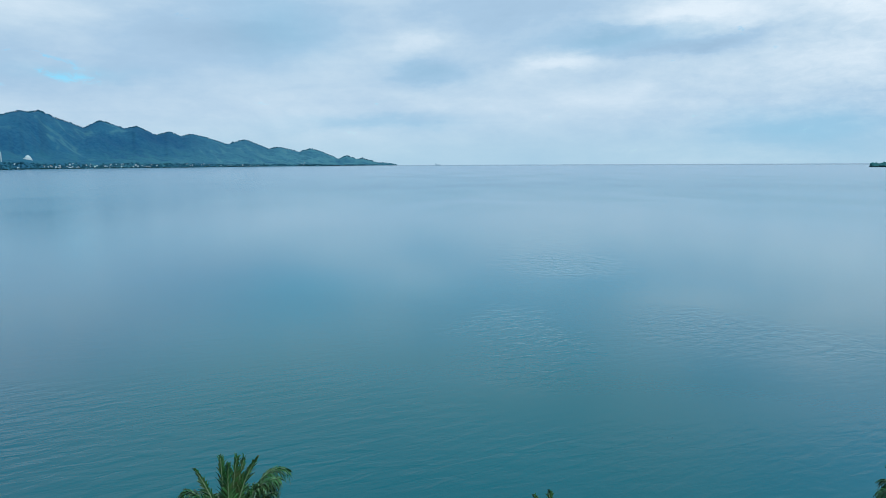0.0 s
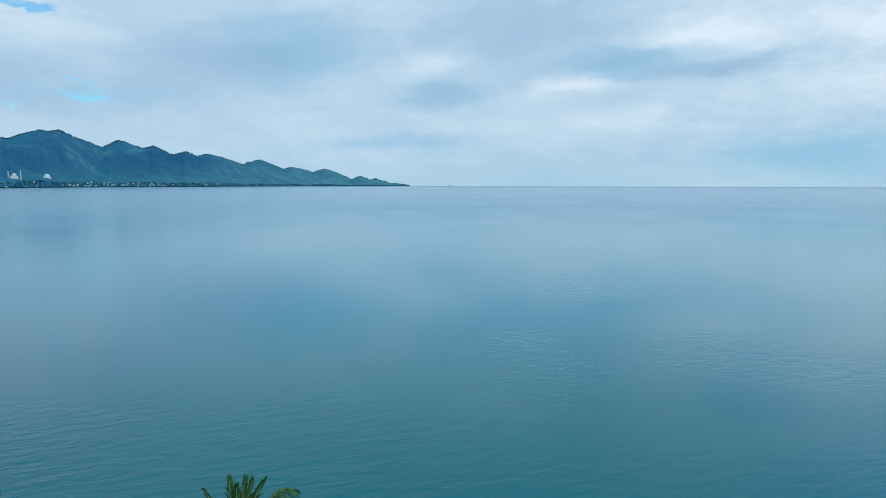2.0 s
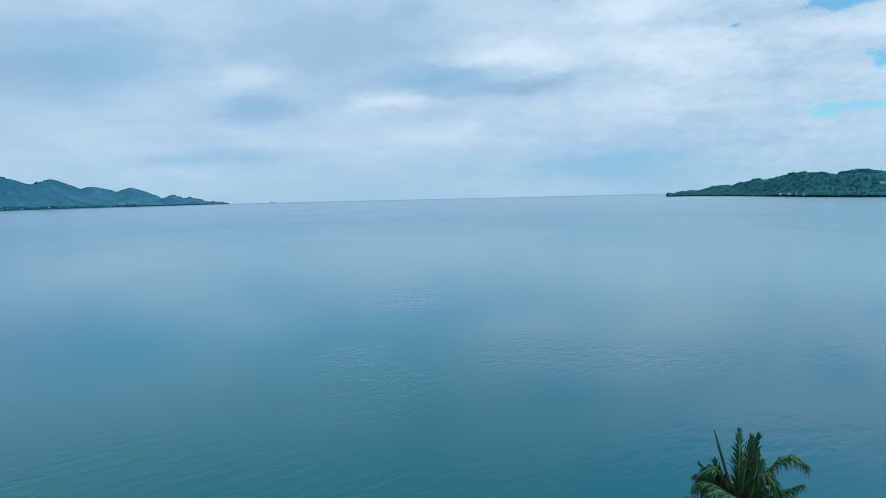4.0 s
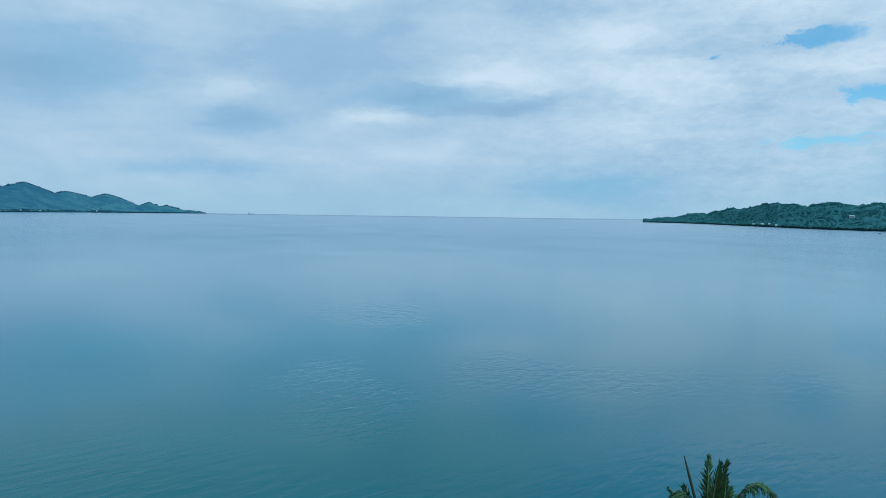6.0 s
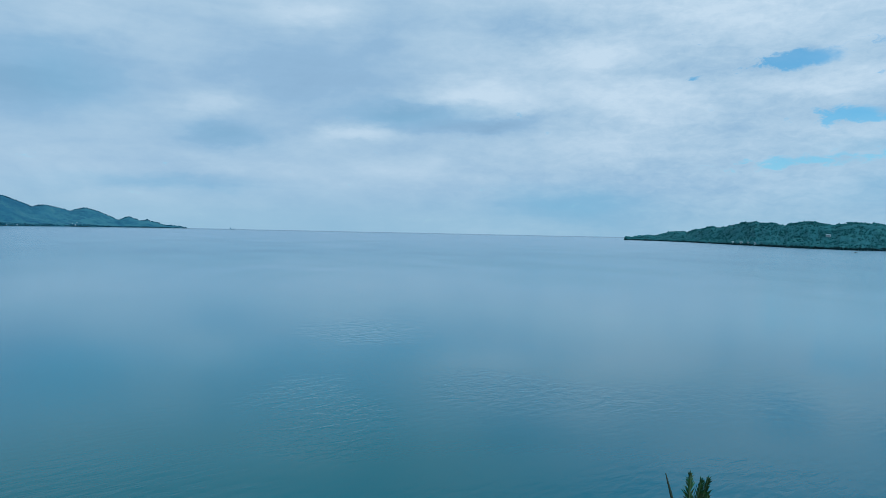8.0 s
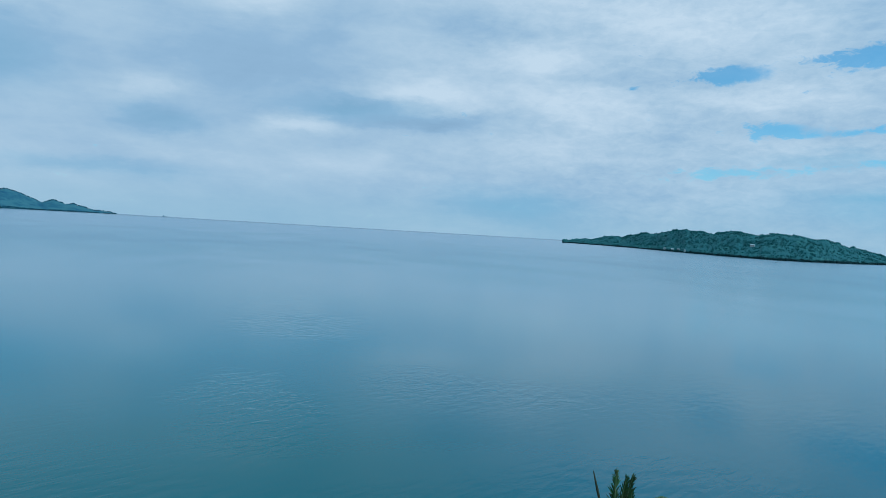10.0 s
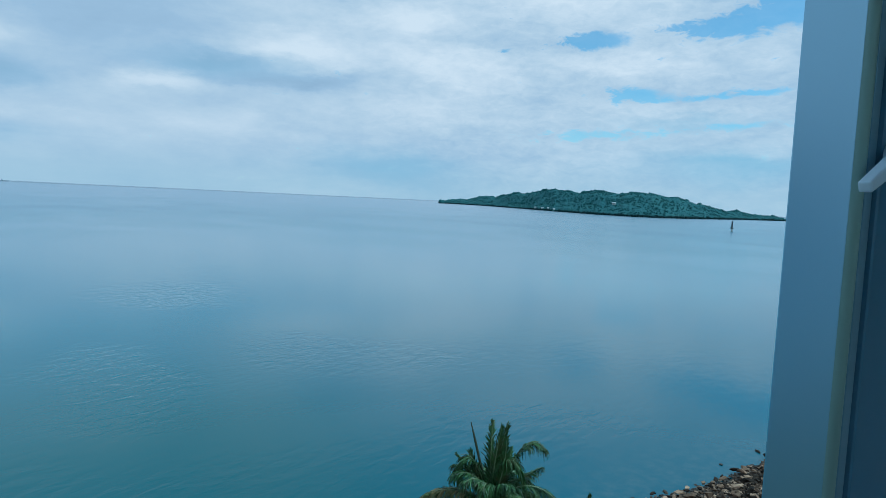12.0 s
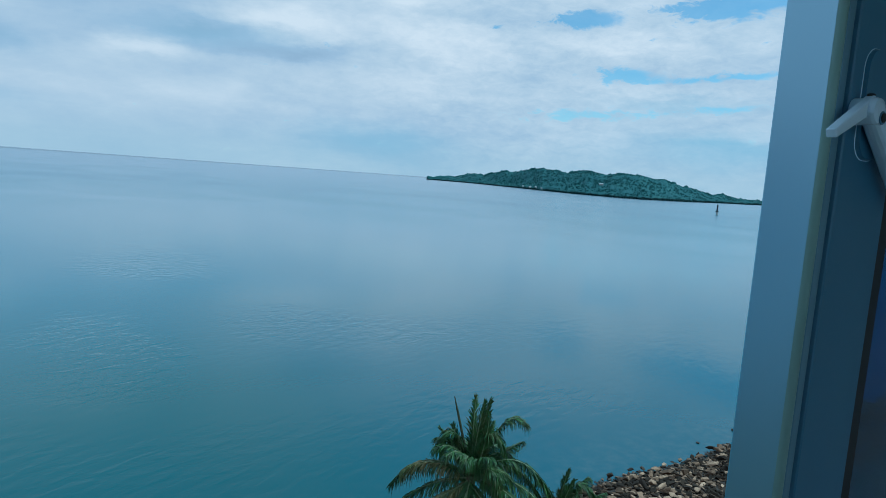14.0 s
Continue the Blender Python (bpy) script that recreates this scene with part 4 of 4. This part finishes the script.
plain("wall_back_above", box(DX0, DX1, BACK - 0.15, BACK, DTOP, TOP), WALL_PAINT, "plain pale painted wall over the added back opening", "wall")
plain("wall_back_below", box(DX0, DX1, BACK - 0.15, BACK, 1.2, FLOOR + 0.9), WALL_PAINT, "plain pale painted wall under the added back opening", "wall")
# unseen floor, toned dark to limit bounce onto the frame
plain("floor", box(B0, B1, BACK, INNER, FLOOR - 0.15, FLOOR), FLOOR_TILE, "plain brown tiled room floor", "floor")
plain("ceiling", box(B0, B1, BACK, INNER, FLOOR + 2.7, FLOOR + 2.82), WALL_PAINT, "plain pale painted ceiling", "ceiling")
plain("roof", box(B0 - 0.15, B1 + 0.15, BACK - 0.15, WY1, TOP, TOP + 0.2), CONCRETE, "flat concrete roof slab", "roof")

window = thing("window_1", (0, 0, 0), "pale blue casement window, one light open and one closed", "window", kind="structure")
part("jamb", box(WX0 - 0.05, WX0, INNER - 0.012, WY1 + 0.004, WZ0 - 0.05, WZ1 + 0.05, 0.0025), REVEAL_PAINT, window)
part("mullion", box(WX1, WX1 + 0.016, WY0 + 0.002, WY1 + 0.004, WZ0, WZ1, 0.0015), FRAME_PAINT, window)
part("mullion_core", box(WX1 + 0.016, WX1 + 0.06, WY0 + 0.022, WY1 + 0.004, WZ0, WZ1, 0.0015), FRAME_PAINT, window)
part("window_head", box(WX0, SX1 + 0.05, INNER - 0.012, WY1 + 0.004, WZ1, WZ1 + 0.05, 0.002), FRAME_PAINT, window)
# out of view; dark and projecting to cut light on the lower frame
part("window_sill", box(WX0, SX1 + 0.05, INNER - 0.03, WY1 + 0.32, WZ0 - 0.05, WZ0, 0.003), DARK_SILL, window, "unseen dark sill set out to dim the lower frame")
part("far_jamb", box(SX1, SX1 + 0.05, INNER - 0.012, WY1 + 0.004, WZ0, WZ1, 0.002), FRAME_PAINT, window)
part("seal", tube([(WX1 + 0.0038, WY0 + 0.0015, WZ0), (WX1 + 0.0038, WY0 + 0.0015, WZ1)], [0.0042, 0.0042], 12), SEAL, window, "yellowed rubber seal strip", True)
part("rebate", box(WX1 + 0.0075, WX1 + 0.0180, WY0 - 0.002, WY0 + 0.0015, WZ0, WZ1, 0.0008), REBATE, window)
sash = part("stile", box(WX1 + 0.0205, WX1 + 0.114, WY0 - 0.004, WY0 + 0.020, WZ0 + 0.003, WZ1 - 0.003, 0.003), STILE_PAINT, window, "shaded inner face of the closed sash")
# black strip over the recess between stile and pane
part("bead", box(WX1 + 0.114, WX1 + 0.150, WY0 + 0.004, WY0 + 0.020, WZ0 + 0.06, WZ1 - 0.06, 0.002), RUBBER, window, "black strip at the glazing bead")
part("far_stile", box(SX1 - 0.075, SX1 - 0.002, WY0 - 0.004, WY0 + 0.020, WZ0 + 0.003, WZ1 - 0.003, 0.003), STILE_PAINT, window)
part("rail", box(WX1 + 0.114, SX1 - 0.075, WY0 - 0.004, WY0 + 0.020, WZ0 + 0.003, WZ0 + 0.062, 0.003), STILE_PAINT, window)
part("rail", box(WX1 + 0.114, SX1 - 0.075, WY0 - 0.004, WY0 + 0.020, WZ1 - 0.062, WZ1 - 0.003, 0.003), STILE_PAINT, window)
part("pane", box(WX1 + 0.140, SX1 - 0.075, WY0 + 0.010, WY0 + 0.014, WZ0 + 0.062, WZ1 - 0.062), GLASS, window, "blue tinted glass pane")


def rounded_plate(w, h, t, r, segments=6):
    """A plate in the xz plane with round ends, thickness along -y, and a raised rim line."""
    bm = bmesh.new()
    ring = []
    for cx, cz, a0 in ((w / 2 - r, h / 2 - r, 0), (-w / 2 + r, h / 2 - r, 90), (-w / 2 + r, -h / 2 + r, 180), (w / 2 - r, -h / 2 + r, 270)):
        for k in range(segments + 1):
            a = radians(a0 + 90 * k / segments)
            ring.append((cx + r * math.cos(a), cz + r * math.sin(a)))
    low = [bm.verts.new((x, 0, z)) for x, z in ring]
    top = [bm.verts.new((x * 0.94, -t, z * 0.97)) for x, z in ring]
    n = len(ring)
    for i in range(n):
        bm.faces.new((low[i], low[(i + 1) % n], top[(i + 1) % n], top[i]))
    bm.faces.new(top)
    bm.faces.new(low[::-1])
    return bm


def bar(a, b, w0, w1, y0, y1, bevel):
    """A tapered bar in the window's plane from a to b (x, z), w0 to w1 wide, between the depths y0 and y1."""
    bm = bmesh.new()
    a, b = Vector((a[0], 0, a[1])), Vector((b[0], 0, b[1]))
    side = (b - a).normalized().cross(Vector((0, 1, 0)))
    vs = [bm.verts.new(p + side * s * w / 2 + Vector((0, y, 0))) for p, w in ((a, w0), (b, w1)) for y in (y0, y1) for s in (-1, 1)]
    for f in ((0, 1, 3, 2), (4, 5, 7, 6), (0, 1, 5, 4), (2, 3, 7, 6), (0, 2, 6, 4), (1, 3, 7, 5)):
        bm.faces.new([vs[i] for i in f])
    bmesh.ops.recalc_face_normals(bm, faces=bm.faces)
    bmesh.ops.bevel(bm, geom=bm.edges[:], offset=bevel, segments=3, affect="EDGES", profile=0.5)
    return bm


HX, HZ = WX1 + 0.0605, EYE + 0.045
face = WY0 - 0.004
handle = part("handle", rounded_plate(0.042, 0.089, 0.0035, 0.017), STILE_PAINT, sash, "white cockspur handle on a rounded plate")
handle.location = (HX, face, HZ)
# white outline stands in for the catch-light on the plate's edge
part("plate_rim", rounded_plate(0.0429, 0.0899, 0.0010, 0.0175), HANDLE_METAL, handle)
part("hub", lathe([(0.0105, 0), (0.0105, 0.016), (0.0095, 0.0185), (0.006, 0.0195)], 28), HANDLE_METAL, handle, smooth=False).matrix_basis = pose(-0.028, 0.0, -0.008, 90, 0, 0)
part("nose", bar((-0.024, -0.001), (-0.0815, -0.0300), 0.0130, 0.0072, -0.014, -0.006, 0.0014), HANDLE_METAL, handle, "white wedge nose")
part("lever", bar((-0.031, -0.003), (0.056, -0.076), 0.020, 0.017, -0.019, -0.005, 0.0055), HANDLE_METAL, handle, "white coated lever")
part("pivot_pin", lathe([(0.0032, 0), (0.0032, 0.004), (0.002, 0.005)], 14), RUBBER, handle, "dark pivot pin").matrix_basis = pose(-0.026, -0.010, 0.001)
part("screw_ring", lathe([(0.0052, 0.0), (0.0052, 0.0008), (0.0042, 0.0009)], 18), STILE_PAINT, handle).matrix_basis = pose(-0.025, -0.0193, -0.013, 90, 0, 0)
# solid black disc paints the darkness inside the hole
part("screw_hole", lathe([(0.0036, 0.0), (0.0036, 0.0018)], 16), RUBBER, handle, "black disc for the dark of the screw hole").matrix_basis = pose(-0.025, -0.0193, -0.013, 90, 0, 0)


# ---------------------------------------------------------------- rubble bank
def rock_mesh(name, seed):
    rng = random.Random(seed)
    bm = bmesh.new()
    for _ in range(12):
        p = Vector((rng.gauss(0, 1), rng.gauss(0, 1), rng.gauss(0, 1))).normalized()
        k = max(abs(c) for c in p)
        bm.verts.new(p * (0.5 * (0.55 + 0.45 / k * rng.uniform(0.75, 1.0))))
    bmesh.ops.convex_hull(bm, input=bm.verts[:])
    spare = [v for v in bm.verts if not v.link_faces]
    bmesh.ops.delete(bm, geom=spare, context="VERTS")
    bmesh.ops.bevel(bm, geom=bm.edges[:], offset=0.012, segments=1, affect="EDGES", profile=0.5)
    me = bpy.data.meshes.new(name)
    bm.to_mesh(me)
    bm.free()
    me.materials.append(ROCK)
    return me


ROCKS = [rock_mesh("rock", 50 + k) for k in range(10)]
bank = thing("rubble_bank", (45, 28, 0), "bank of loose brown and grey rubble stones at the waterline", "rocks")
rng = random.Random(9)


def rock_pose(x, y, size, sink=0.25):
    z = shore_height(x, y) + size * (0.5 - sink) * 0.6
    return (Matrix.LocRotScale((x, y, z), Euler((rng.uniform(-0.3, 0.3), rng.uniform(-0.3, 0.3), rng.gauss(0.6, 0.9))),
                               (size * rng.uniform(1.0, 1.7), size * rng.uniform(0.6, 1.0), size * rng.uniform(0.28, 0.6))))


for k in range(300):
    x, y = rng.uniform(33, 60), rng.uniform(21.5, 30.6)
    ob = new("rock", ROCKS[k % 10])
    ob.parent = bank
    ob.matrix_basis = Matrix.Translation((-45, -28, rng.uniform(-0.1, 0.6))) @ rock_pose(x, y, rng.choice((0.4, 0.45, 0.52, 0.62, 0.85)))
for x, y, s in ((51.4, 32.0, 0.45), (57.2, 32.2, 0.7)):
    ob = new("rock", ROCKS[int(x) % 10])
    ob.parent = bank
    ob.matrix_basis = Matrix.Translation((-45, -28, 0)) @ Matrix.LocRotScale((x, y, -0.02), Euler((0, 0, x)), (s * 1.3, s, s * 0.6))

base = [(np.array([v.co[:] for v in me.vertices]), [tuple(p.vertices) for p in me.polygons]) for me in ROCKS]
verts, faces = [], []
for k in range(6200):
    if k < 5000:
        x, y, s = rng.uniform(30, 64), min(rng.uniform(20.5, 31.2), rng.gauss(30.6, 0.35)), rng.uniform(0.2, 0.55)
    else:
        x, y, s = rng.choice((rng.uniform(-60, 33), rng.uniform(60, 110))), rng.uniform(24.5, 31.2), rng.uniform(0.5, 1.3)
    bv, bf = base[k % 10]
    m = np.array(rock_pose(x, y, s, rng.uniform(-0.1, 0.7)))
    o = len(verts)
    verts.extend((bv @ m[:3, :3].T + m[:3, 3]).tolist())
    faces.extend([tuple(i + o for i in f) for f in bf])
small = new("gravel", mesh_from("gravel", [(x - 45, y - 28, z) for x, y, z in verts], faces, ROCK))
small.parent = bank
small["kind"] = "stuff"
